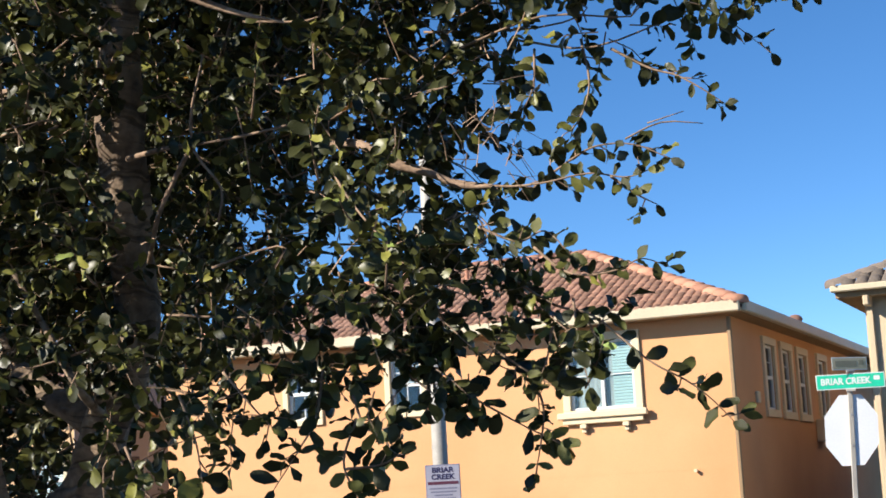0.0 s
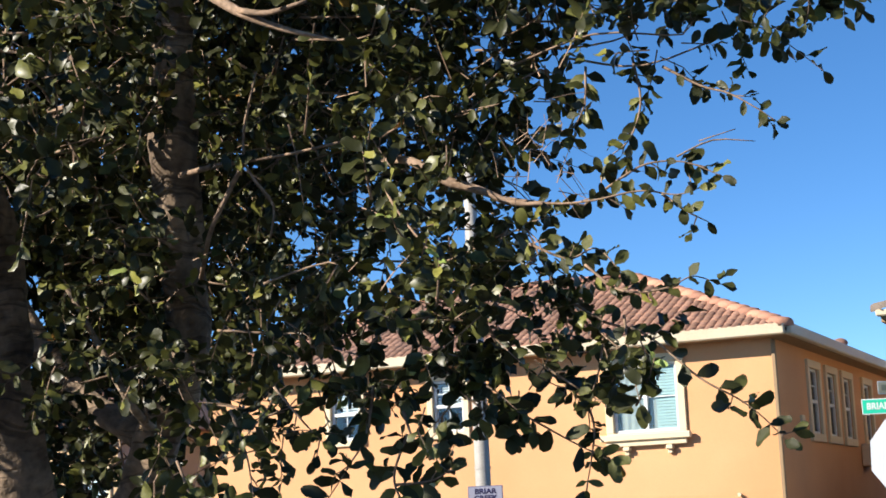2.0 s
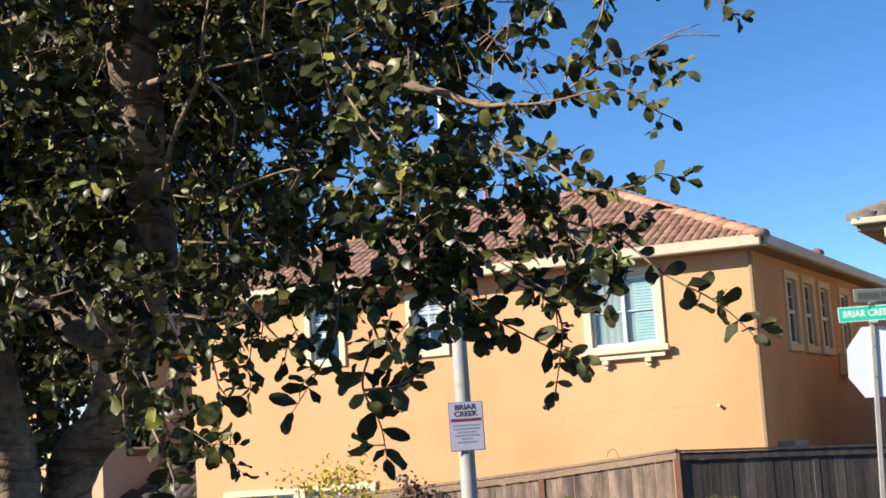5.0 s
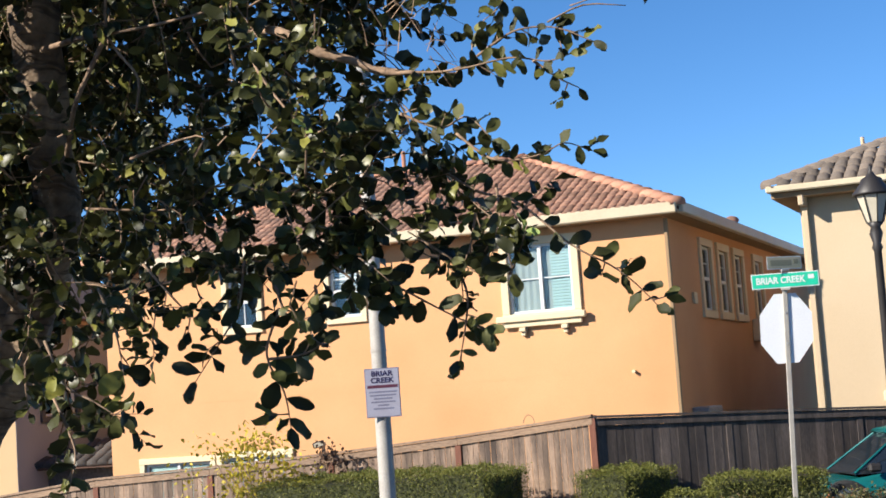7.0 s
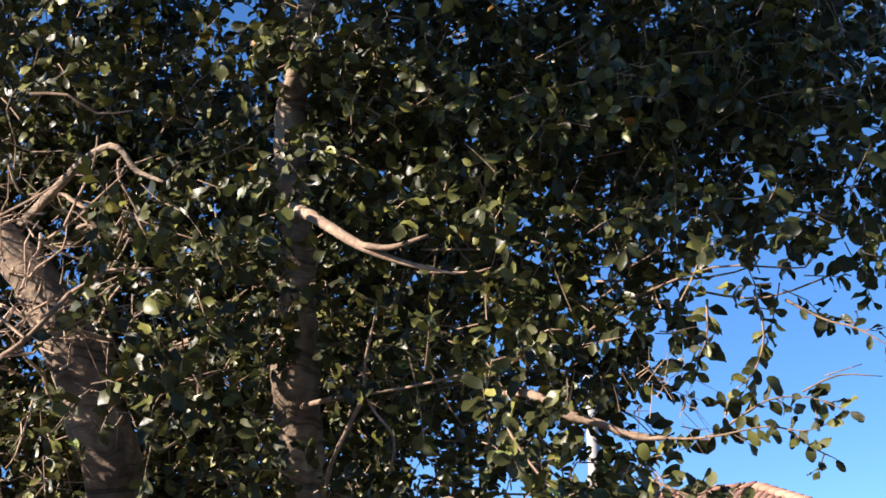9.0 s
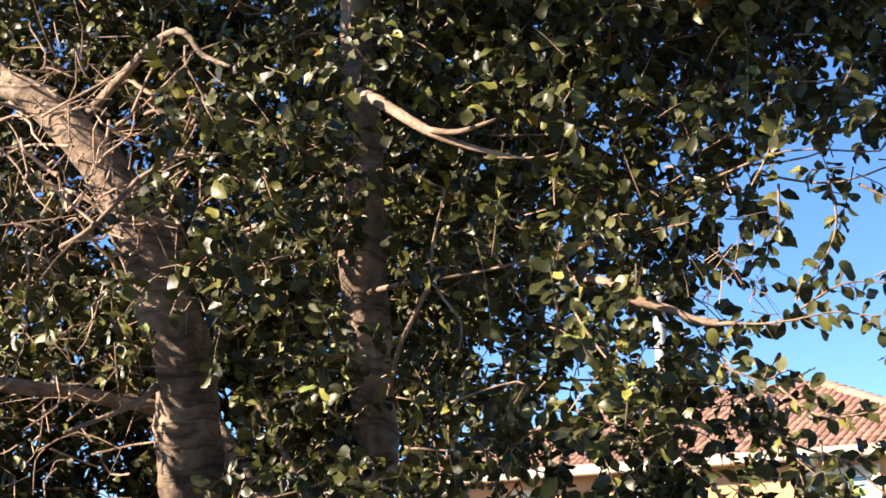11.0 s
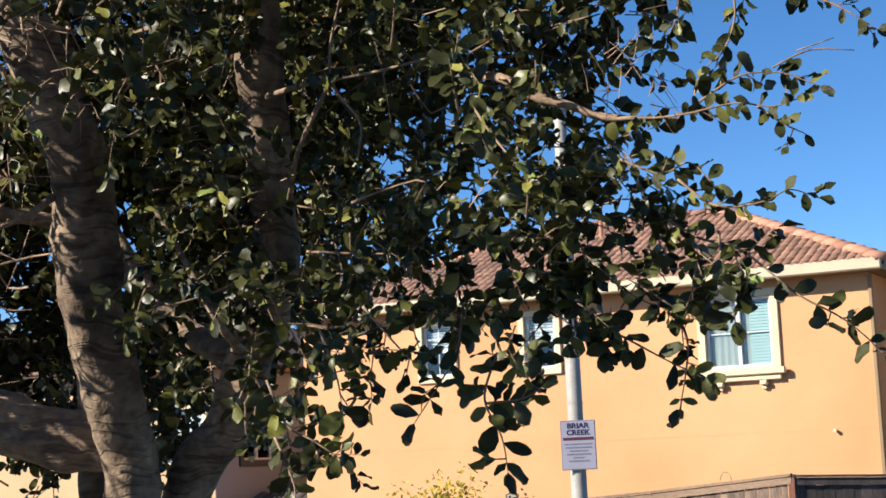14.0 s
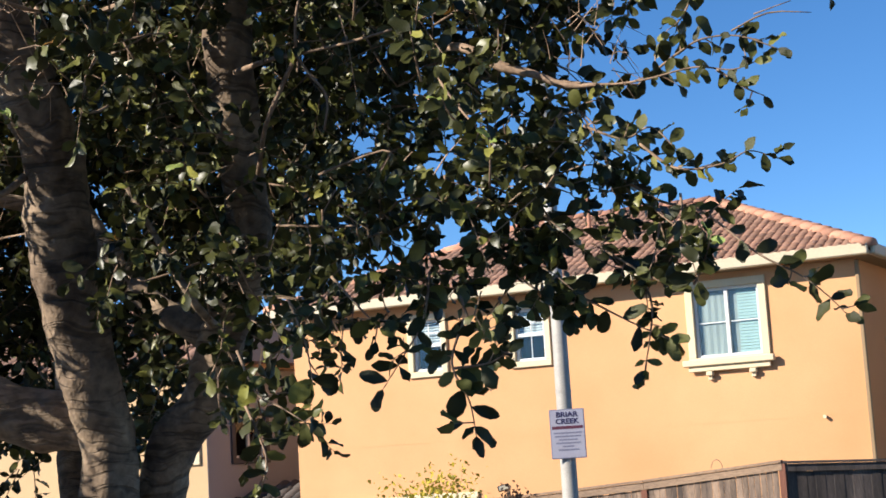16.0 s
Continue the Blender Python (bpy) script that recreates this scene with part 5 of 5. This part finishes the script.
CLUMPS += [
    (-0.06, 3.62, 2.63, 0.12, 0.2, 0.1, 1.6), (-0.23, 3.68, 2.63, 0.14, 0.3, 0.13, 2), (-0.41, 3.75, 2.64, 0.16, 0.3, 0.15, 1.6), (-0.61, 3.85, 2.7, 0.16, 0.3, 0.15, 1.6),
    (-0.82, 4.15, 2.72, 0.19, 0.25, 0.22, 2), (-0.27, 3.68, 2.32, 0.16, 0.3, 0.09, 0.86), (-0.43, 3.75, 2.29, 0.17, 0.3, 0.15, 1.15), (-0.12, 3.55, 2.18, 0.1, 0.2, 0.09, 1.4),
    (-0.03, 3.5, 2.22, 0.07, 0.12, 0.06, 1.0), (-0.2, 3.55, 2.11, 0.15, 0.25, 0.09, 1.3), (-0.36, 3.62, 2.1, 0.17, 0.3, 0.12, 1.3), (-0.54, 3.75, 2.15, 0.16, 0.3, 0.15, 1.04),
]
CLUMPS += [
    (-0.71, 3.85, 2.16, 0.15, 0.3, 0.16, 0.89), (-0.04, 3.5, 2.04, 0.11, 0.15, 0.06, 0.99), (0.12, 3.42, 2.0, 0.06, 0.08, 0.08, 0.99), (-0.13, 3.5, 1.94, 0.14, 0.15, 0.06, 0.99),
    (-0.28, 3.52, 1.95, 0.12, 0.2, 0.07, 0.84), (-0.46, 3.55, 1.95, 0.13, 0.2, 0.08, 0.65), (-0.62, 3.65, 1.98, 0.13, 0.2, 0.08, 0.61), (-0.75, 3.62, 1.9, 0.09, 0.2, 0.1, 0.78),
    (-0.84, 3.75, 1.95, 0.12, 0.2, 0.13, 0.93), (-0.82, 3.45, 1.68, 0.04, 0.06, 0.06, 0.4),
]
CLUMPS += [
    (-1.05, 3.95, 2.15, 0.14, 0.15, 0.18, 1.1), (-1.18, 3.95, 2.38, 0.15, 0.2, 0.18, 1.2), (-1.21, 3.9, 2.64, 0.17, 0.25, 0.21, 1.4), (-1.34, 3.55, 2.56, 0.09, 0.1, 0.06, 1.6),
    (-1.85, 3.7, 2.69, 0.13, 0.2, 0.16, 1.5), (-1.1, 3.55, 2.92, 0.09, 0.12, 0.09, 1.5), (-1.21, 3.6, 2.81, 0.08, 0.1, 0.06, 1.2), (-1.02, 3.7, 2.69, 0.08, 0.1, 0.1, 1.0),
]
CLUMPS += [
    (0.18, 3.9, 3.32, 0.36, 0.5, 0.21, 2.6), (-0.15, 3.85, 3.25, 0.27, 0.4, 0.2, 2.2), (0.47, 3.8, 3.17, 0.2, 0.4, 0.17, 2), (0.02, 3.7, 2.98, 0.2, 0.3, 0.12, 1.8),
    (0.17, 3.6, 2.84, 0.13, 0.2, 0.08, 1.2), (0.36, 3.6, 2.9, 0.14, 0.2, 0.09, 1.5), (0.44, 3.5, 2.75, 0.07, 0.1, 0.05, 0.8), (0.25, 3.5, 2.7, 0.07, 0.1, 0.05, 0.8),
    (-0.44, 3.8, 3.14, 0.27, 0.4, 0.24, 1.8), (-0.75, 3.95, 3.23, 0.25, 0.4, 0.28, 1.8), (-0.7, 3.9, 3.52, 0.41, 0.5, 0.17, 2.5), (-1.21, 3.95, 3.4, 0.25, 0.3, 0.24, 1.4),
    (-0.3, 3.75, 2.89, 0.2, 0.3, 0.11, 1.6), (-0.6, 3.85, 2.95, 0.2, 0.3, 0.11, 1.2),
]
CLUMPS += [
    (-1.63, 3.95, 3.6, 0.28, 0.3, 0.17, 1.3), (-0.71, 3.9, 4.08, 0.97, 0.7, 0.3, 2.0), (0.17, 3.9, 3.74, 0.55, 0.6, 0.25, 2.2),
]
CLUMPS += [
    (-2.47, 4.9, 3.47, 0.38, 0.2, 0.57, 2.6), (-1.88, 4.9, 3.62, 0.38, 0.2, 0.57, 2.6), (-1.3, 4.9, 3.56, 0.38, 0.2, 0.57, 2.8), (-0.72, 4.8, 3.57, 0.34, 0.2, 0.48, 2.6),
    (-0.25, 4.6, 3.62, 0.36, 0.3, 0.36, 2.2), (0.26, 4.5, 3.76, 0.48, 0.3, 0.29, 2.0), (-2.36, 4.9, 2.59, 0.43, 0.2, 0.4, 2.6), (-1.81, 4.8, 2.63, 0.25, 0.2, 0.42, 2.6),
    (-1.42, 4.8, 2.69, 0.29, 0.2, 0.48, 2.8), (-0.98, 4.7, 2.7, 0.25, 0.2, 0.37, 2.8), (-0.97, 4.6, 2.28, 0.2, 0.2, 0.18, 1.92), (-0.64, 4.5, 2.75, 0.21, 0.2, 0.24, 2.0),
    (-1.36, 4.7, 2.19, 0.23, 0.2, 0.17, 2.2),
]
CLUMPS += [
    (-0.52, 4.4, 3.0, 0.23, 0.2, 0.2, 2), (-0.27, 4.2, 2.82, 0.16, 0.2, 0.16, 1.5), (-0.43, 4.3, 2.52, 0.15, 0.2, 0.17, 1.0), (-0.7, 4.4, 2.43, 0.19, 0.2, 0.17, 1.4),
    (-2.32, 4.9, 2.12, 0.29, 0.2, 0.14, 1.6), (-1.17, 4.6, 2.1, 0.18, 0.15, 0.1, 2.0),
]
# unseen clumps added sunward, to shade the trunks and the hanging boughs
CLUMPS += [(-2.23, 3.54, 2.3, 0.05, 0.06, 0.24, 4.0), (-2.23, 3.54, 2.75, 0.05, 0.06, 0.24, 4.0), (-2.1, 2.65, 2.85, 0.33, 0.3, 0.28, 2.6), (-2.85, 3.93, 2.35, 0.32, 0.22, 0.25, 4.0), (-3.1, 4.0, 2.75, 0.3, 0.22, 0.25, 2.5),
           (-2.4, 2.2, 4.9, 0.9, 0.6, 0.4, 2.6), (-3.25, 4.1, 2.5, 0.35, 0.25, 0.4, 2.0), (-2.75, 3.4, 1.7, 0.3, 0.4, 0.35, 1.6)]
# the low back of the crown, and leaves before the second trunk
CLUMPS += [(-1.75, 5.0, 2.0, 0.3, 0.25, 0.28, 2.6), (-2.25, 5.0, 2.1, 0.4, 0.25, 0.25, 2.4), (-2.6, 5.0, 1.75, 0.4, 0.25, 0.2, 2.2), (-1.98, 5.0, 1.72, 0.22, 0.2, 0.13, 1.2), (-1.28, 4.55, 1.95, 0.16, 0.15, 0.16, 2.2),
           (-0.95, 3.72, 2.86, 0.09, 0.08, 0.14, 1.3), (-0.96, 3.7, 3.14, 0.11, 0.1, 0.16, 1.5), (-0.93, 3.75, 2.3, 0.09, 0.08, 0.12, 1.0), (-1.0, 3.95, 1.95, 0.1, 0.1, 0.12, 1.4),
           (-1.9, 4.5, 4.15, 0.6, 0.3, 0.3, 2.4), (-1.05, 3.9, 1.8, 0.07, 0.08, 0.1, 1.0), (-1.02, 3.62, 2.62, 0.12, 0.1, 0.12, 1.0), (-1.28, 3.95, 2.08, 0.11, 0.08, 0.12, 2.0), (-0.13, 3.6, 2.24, 0.08, 0.15, 0.12, 1.2), (-1.6, 4.9, 1.75, 0.2, 0.15, 0.18, 1.6)]
# the far side of the crown
CLUMPS += [(-2.35, 5.3, 2.9, 0.5, 0.2, 0.5, 2.2), (-1.7, 5.3, 3.0, 0.5, 0.2, 0.55, 2.2), (-1.2, 5.2, 2.55, 0.38, 0.2, 0.36, 2.0), (-1.9, 5.3, 2.3, 0.5, 0.2, 0.3, 1.8), (-1.1, 5.2, 3.3, 0.5, 0.2, 0.5, 2.0), (-2.2, 5.2, 3.9, 0.7, 0.3, 0.4, 2.0)]
CLUMPS += [(-0.19, 3.7, 2.54, 0.1, 0.15, 0.12, 1.2), (-0.24, 3.7, 2.4, 0.1, 0.15, 0.09, 0.9)]
# leaves at the right edge of the crown and before the trunks
CLUMPS += [(0.72, 3.75, 3.22, 0.16, 0.25, 0.12, 2.0), (0.59, 3.60, 2.98, 0.1, 0.15, 0.1, 1.4), (0.74, 3.60, 2.98, 0.06, 0.12, 0.09, 1.2)]
CLUMPS += [(-1.22, 3.42, 2.74, 0.12, 0.07, 0.12, 1.5), (-1.02, 3.42, 2.86, 0.1, 0.07, 0.09, 1.3), (-1.32, 3.45, 2.95, 0.1, 0.07, 0.09, 1.2), (-1.15, 3.4, 2.5, 0.1, 0.06, 0.08, 1.0)]
# unseen clumps added to darken the upper second trunk and left limbs
CLUMPS += [(-1.85, 3.4, 3.65, 0.12, 0.1, 0.22, 3.0), (-2.95, 3.85, 2.95, 0.25, 0.15, 0.15, 3.0), (-2.6, 3.6, 1.85, 0.25, 0.3, 0.35, 2.6), (-2.45, 3.1, 1.5, 0.3, 0.3, 0.3, 2.6), (-2.5, 2.9, 2.2, 0.25, 0.25, 0.3, 2.2)]
# unseen clumps added overhead, to keep skylight off the leaves
CLUMPS += [(-1.3, 2.8, 4.5, 0.8, 0.6, 0.35, 1.0), (-2.6, 3.6, 4.7, 0.9, 0.7, 0.3, 2.2), (0.2, 2.6, 4.6, 1.2, 0.7, 0.35, 2.0), (0.5, 1.1, 4.9, 1.4, 0.9, 0.35, 2.0), (0.5, -0.6, 5.1, 1.4, 0.9, 0.4, 1.8)]
shoots = len(pos)
stalks = []
for x, y, z, rx, ry, rz, deep in CLUMPS:
    n = max(6, int(deep * math.pi * rx * max(rz, 0.6 * ry) / 0.0042))
    a, b, c, d = twigs_in(rng, (x, y, z), (rx, ry, rz), n, 0.13, 8)
    lines.append(a), pos.append(b), axis.append(c), normal.append(d)
    for i in range(0 if z < 2.05 and y < 3.7 else 1 + n // 28):
        p = a[int(rng.integers(0, n))]
        root = np.array([-0.97, 4.0, z - 0.1]) if x > -1.3 else np.array([-1.6, 4.2, z - 0.1])
        way = root - p[0]
        stalks.append([(*(p[0] + way * 0.3 + rng.normal(size=3) * 0.05), 0.0034), (*(p[0] + way * 0.15 + rng.normal(size=3) * 0.035), 0.0026), (*p[0], 0.002), (*p[2], 0.0012)])
pos, axis, normal = np.concatenate(pos), np.concatenate(axis), np.concatenate(normal)
sizes = 0.03 + 0.028 * rng.uniform(0, 1, len(pos)) ** 1.1
sizes[:shoots] = shoot_sizes
foliage("foliage", pos, axis, normal, sizes, M_LEAVES, tree, rng, label="dense dark green glossy leaves")
twig_mesh("twig_tangle", np.concatenate(lines), 0.0022, M_TWIG, tree, "thin brown twigs")
v, f = [], []
for st in stalks:
    tube(v, f, curve_points(st, 0.05), 5)
mesh_part("stalk_tangle", v, f, M_TWIG, tree, "tan side branches", smooth=True, kind="stuff")
# dry bare twigs in the crook of the left trunk
v, f = [], []
for i in range(190):
    c = np.array([-1.78, 3.78, 2.9]) + rng.normal(size=3) * np.array([0.24, 0.14, 0.2])
    go = unit(rng.normal(size=3) * np.array([1, 0.5, 0.75]) + np.array([0.35, -0.2, 0.0])) * rng.uniform(0.06, 0.32)
    r0 = rng.choice([0.0018, 0.003, 0.0045, 0.007], p=[0.36, 0.36, 0.21, 0.07])
    tube(v, f, curve_points([(*c, r0), (*(c + go * 0.33 + rng.normal(size=3) * 0.016), r0 * 0.9), (*(c + go * 0.66 + rng.normal(size=3) * 0.016), r0 * 0.75), (*(c + go), r0 * 0.45)], 0.05), 5)
mesh_part("brushwood", v, f, M_DRYSUNLIT, tree, "bare dry tan twigs", kind="stuff")
# thinner dry twigs below it, left of the trunk
v, f = [], []
for i in range(60):
    c = np.array([-1.85, 4.0, 2.3]) + rng.normal(size=3) * np.array([0.16, 0.12, 0.17])
    go = unit(rng.normal(size=3) * np.array([1, 0.5, 0.7])) * rng.uniform(0.06, 0.26)
    r0 = rng.choice([0.0014, 0.0022, 0.0034])
    tube(v, f, curve_points([(*c, r0), (*(c + go * 0.5 + rng.normal(size=3) * 0.02), r0 * 0.85), (*(c + go), r0 * 0.5)], 0.05), 5)
mesh_part("brushwood", v, f, M_DRYSUNLIT, tree, "bare dry tan twigs", kind="stuff")
# leafless twigs against the sky
n = 26
c = np.array([-0.04, 3.5, 2.44]) + rng.normal(size=(n, 3)) * np.array([0.06, 0.06, 0.05])
go = unit(rng.normal(size=(n, 3)) * np.array([0.8, 0.4, 0.9]) + np.array([0.5, 0, 0.1])) * rng.uniform(0.05, 0.12, (n, 1))
twig_mesh("brushwood", np.stack([c, c + go * 0.5 + rng.normal(size=(n, 3)) * 0.008, c + go], 1), 0.0014, M_TWIG, tree, "fine leafless twigs")


# ---- hedges and shrubs ----
def clipped_hedge(label, x, y, turn, length, depth, top, n):
    base = ground_height(x, y)
    h = top - base
    m = Matrix.Translation((x, y, base)) @ Matrix.Rotation(radians(turn), 4, "Z")
    e = thing("hedge", (x, y, base), label, "hedge")
    bm = bmesh.new()
    nu, nv = max(3, int(length / 0.15)), 6
    bmesh.ops.create_grid(bm, x_segments=nu, y_segments=nv, size=0.5)
    bmesh.ops.solidify(bm, geom=bm.faces[:], thickness=1.0)
    zs = [v.co.z for v in bm.verts]
    lo, hi = min(zs), max(zs)
    for v in bm.verts:
        t = (v.co.z - lo) / (hi - lo)
        p = Vector((v.co.x * (length - 0.16), v.co.y * (depth - 0.16), t * (h - 0.08)))
        p += Vector((0, 0, 0.05)) * noise.noise(p * 3 + Vector((x, 0, 0))) * t
        v.co = m @ p
    bmesh.ops.recalc_face_normals(bm, faces=bm.faces)
    part("hedge_core", bm, M_HEDGE_IN, e)
    r = np.random.default_rng(int(abs(x) * 100) + 3)
    # leaves over the top, the ends and the street face, sized by area
    share = np.array([length * depth, length * h, depth * h, depth * h])
    which = r.choice(4, n, p=share / share.sum())
    u, w = r.uniform(-0.5, 0.5, n), r.uniform(-0.5, 0.5, n)
    hh = r.uniform(0, 1, n)
    p = np.zeros((n, 3))
    nm = np.zeros((n, 3))
    top_ = which == 0
    p[:, 0] = np.where(which == 2, -length / 2, np.where(which == 3, length / 2, u * length))
    p[:, 1] = np.where(which == 1, -depth / 2, w * depth)
    p[:, 2] = np.where(top_, h, hh * h)
    nm[top_] = (0, 0, 1)
    nm[which == 1] = (0, -1, 0.3)
    nm[which == 2] = (-1, 0, 0.3)
    nm[which == 3] = (1, 0, 0.3)
    round_ = np.clip((np.abs(p[:, 0]) / (length / 2)) ** 8 + (np.abs(p[:, 1]) / (depth / 2)) ** 8, 0, 2)
    p[:, 2] -= np.where(top_, 0.06 * round_, 0)
    p += r.normal(size=(n, 3)) * 0.022
    p[:, 2] += np.where(top_, 0.025 * np.sin(p[:, 0] * 7.0 + x) + 0.02 * np.sin(p[:, 0] * 17.0 + p[:, 1] * 9), 0)
    ax = unit(nm * 0.7 + r.normal(size=(n, 3)) * 0.7)
    nn = unit(nm * 0.6 + r.normal(size=(n, 3)) * 0.8)
    R = np.array(m.to_3x3())
    q = p @ R.T + np.array(m.translation)
    foliage("hedge_leaves", q, ax @ R.T, nn @ R.T, r.uniform(0.014, 0.031, n), M_HEDGE, e, r, 0.6)
    return e


UA = 160.5
clipped_hedge("long clipped green box hedge in sunlight", -1.0, 23.52, UA - 180, 3.6, 1.95, 0.73, 38000)
clipped_hedge("clipped green box hedge, one end in shade", 2.43, 23.48, -30, 0.84, 1.8, 0.57, 15000)
clipped_hedge("clipped green box hedge beside the sign post", 4.15, 22.0, 2, 1.5, 0.8, 0.44, 14000)
clipped_hedge("low clipped green bush", 3.08, 21.6, 2, 0.6, 0.6, 0.28, 4200)


def loose_shrub(label, x, y, rx, rz, n, size, mat, z_mid, stems=14, trunk_mat=None):
    base = ground_height(x, y)
    e = thing("shrub", (x, y, base), label, "shrub")
    r = np.random.default_rng(int(abs(x * 37 + y * 11) * 10))
    v, f = [], []
    tips = []
    for i in range(stems):
        tip = Vector((x + r.normal(0, 0.55) * rx, y + r.normal(0, 0.4) * rx, z_mid + r.uniform(-0.9, 1.0) * rz))
        tips.append(tip)
        tube(v, f, curve_points([(x + r.normal(0, 0.04), y + r.normal(0, 0.04), base, 0.012), (x + (tip.x - x) * 0.35, y + (tip.y - y) * 0.35, base + (tip.z - base) * 0.55, 0.008), (*tip, 0.003)], 0.12), 5)
    mesh_part("stems", v, f, trunk_mat or M_TWIG, e, kind="stuff")
    k = r.integers(0, stems, n)
    t = np.array([tuple(q) for q in tips])[k]
    p = t + r.normal(size=(n, 3)) * np.array([rx * 0.22, rx * 0.22, rz * 0.26])
    p[:, 2] = np.maximum(p[:, 2], base + 0.03)
    foliage("shrub_leaves", p, r.normal(size=(n, 3)), r.normal(size=(n, 3)) + np.array([0, -0.4, 0.6]), r.uniform(0.6, 1.2, n) * size, mat, e, r, 0.6)
    return e


loose_shrub("thin shrub with yellow autumn leaves before the fence", -3.03, 23.6, 0.66, 0.52, 950, 0.075, M_YELLOW, 0.98, 34)
loose_shrub("withered dark brown shrub beside the fence", -2.0, 25.1, 0.35, 0.3, 260, 0.07, M_WITHER, 0.85, 12)
for x, y, z in ((1.35, 21.9, 0.05), (1.9, 21.5, -0.02), (2.6, 21.3, 0.02), (3.5, 21.0, 0.05), (4.6, 20.6, 0.05), (5.3, 20.9, 0.1)):
    loose_shrub("low loose garden shrub with reddish and olive leaves", x, y, 0.42, 0.18, 800, 0.045, M_SHRUB, z - 0.06, 16)

# ---- small things ----
flood = thing("flood_light", (-2.17, 25.2, 1.0), "small dark flood light on the top of the fence", "lamp")
slab("lamp_head", lambda a, b, z: Matrix.Translation((-2.17, 25.35, 1.20)) @ Matrix.Rotation(radians(-14), 4, "Y") @ Vector((a, b, z)), (-0.09, 0.09, -0.06, 0.04, -0.045, 0.05), M_BLACK, flood, bevel=0.012)
slab("lens", lambda a, b, z: Matrix.Translation((-2.17, 25.35, 1.20)) @ Matrix.Rotation(radians(-14), 4, "Y") @ Vector((a, b, z)), (-0.07, 0.07, -0.066, -0.061, -0.03, 0.035), M_LANTERN, flood, "pale lens")
slab("bracket", plain, (-2.12, -2.07, 25.3, 25.36, 0.96, 1.17), M_BLACK, flood)
v, f = [], []
tube(v, f, curve_points([(1.12 + 0.085 * math.cos(k * 0.5), 24.45, 1.3 + 0.14 * math.sin(k * 0.5), 0.006) for k in range(0, 7)], 0.03), 6)
loop = tagged(mesh_part("wire_loop", v, f, M_TWIG), "thin curled garden wire above the fence", "wire")
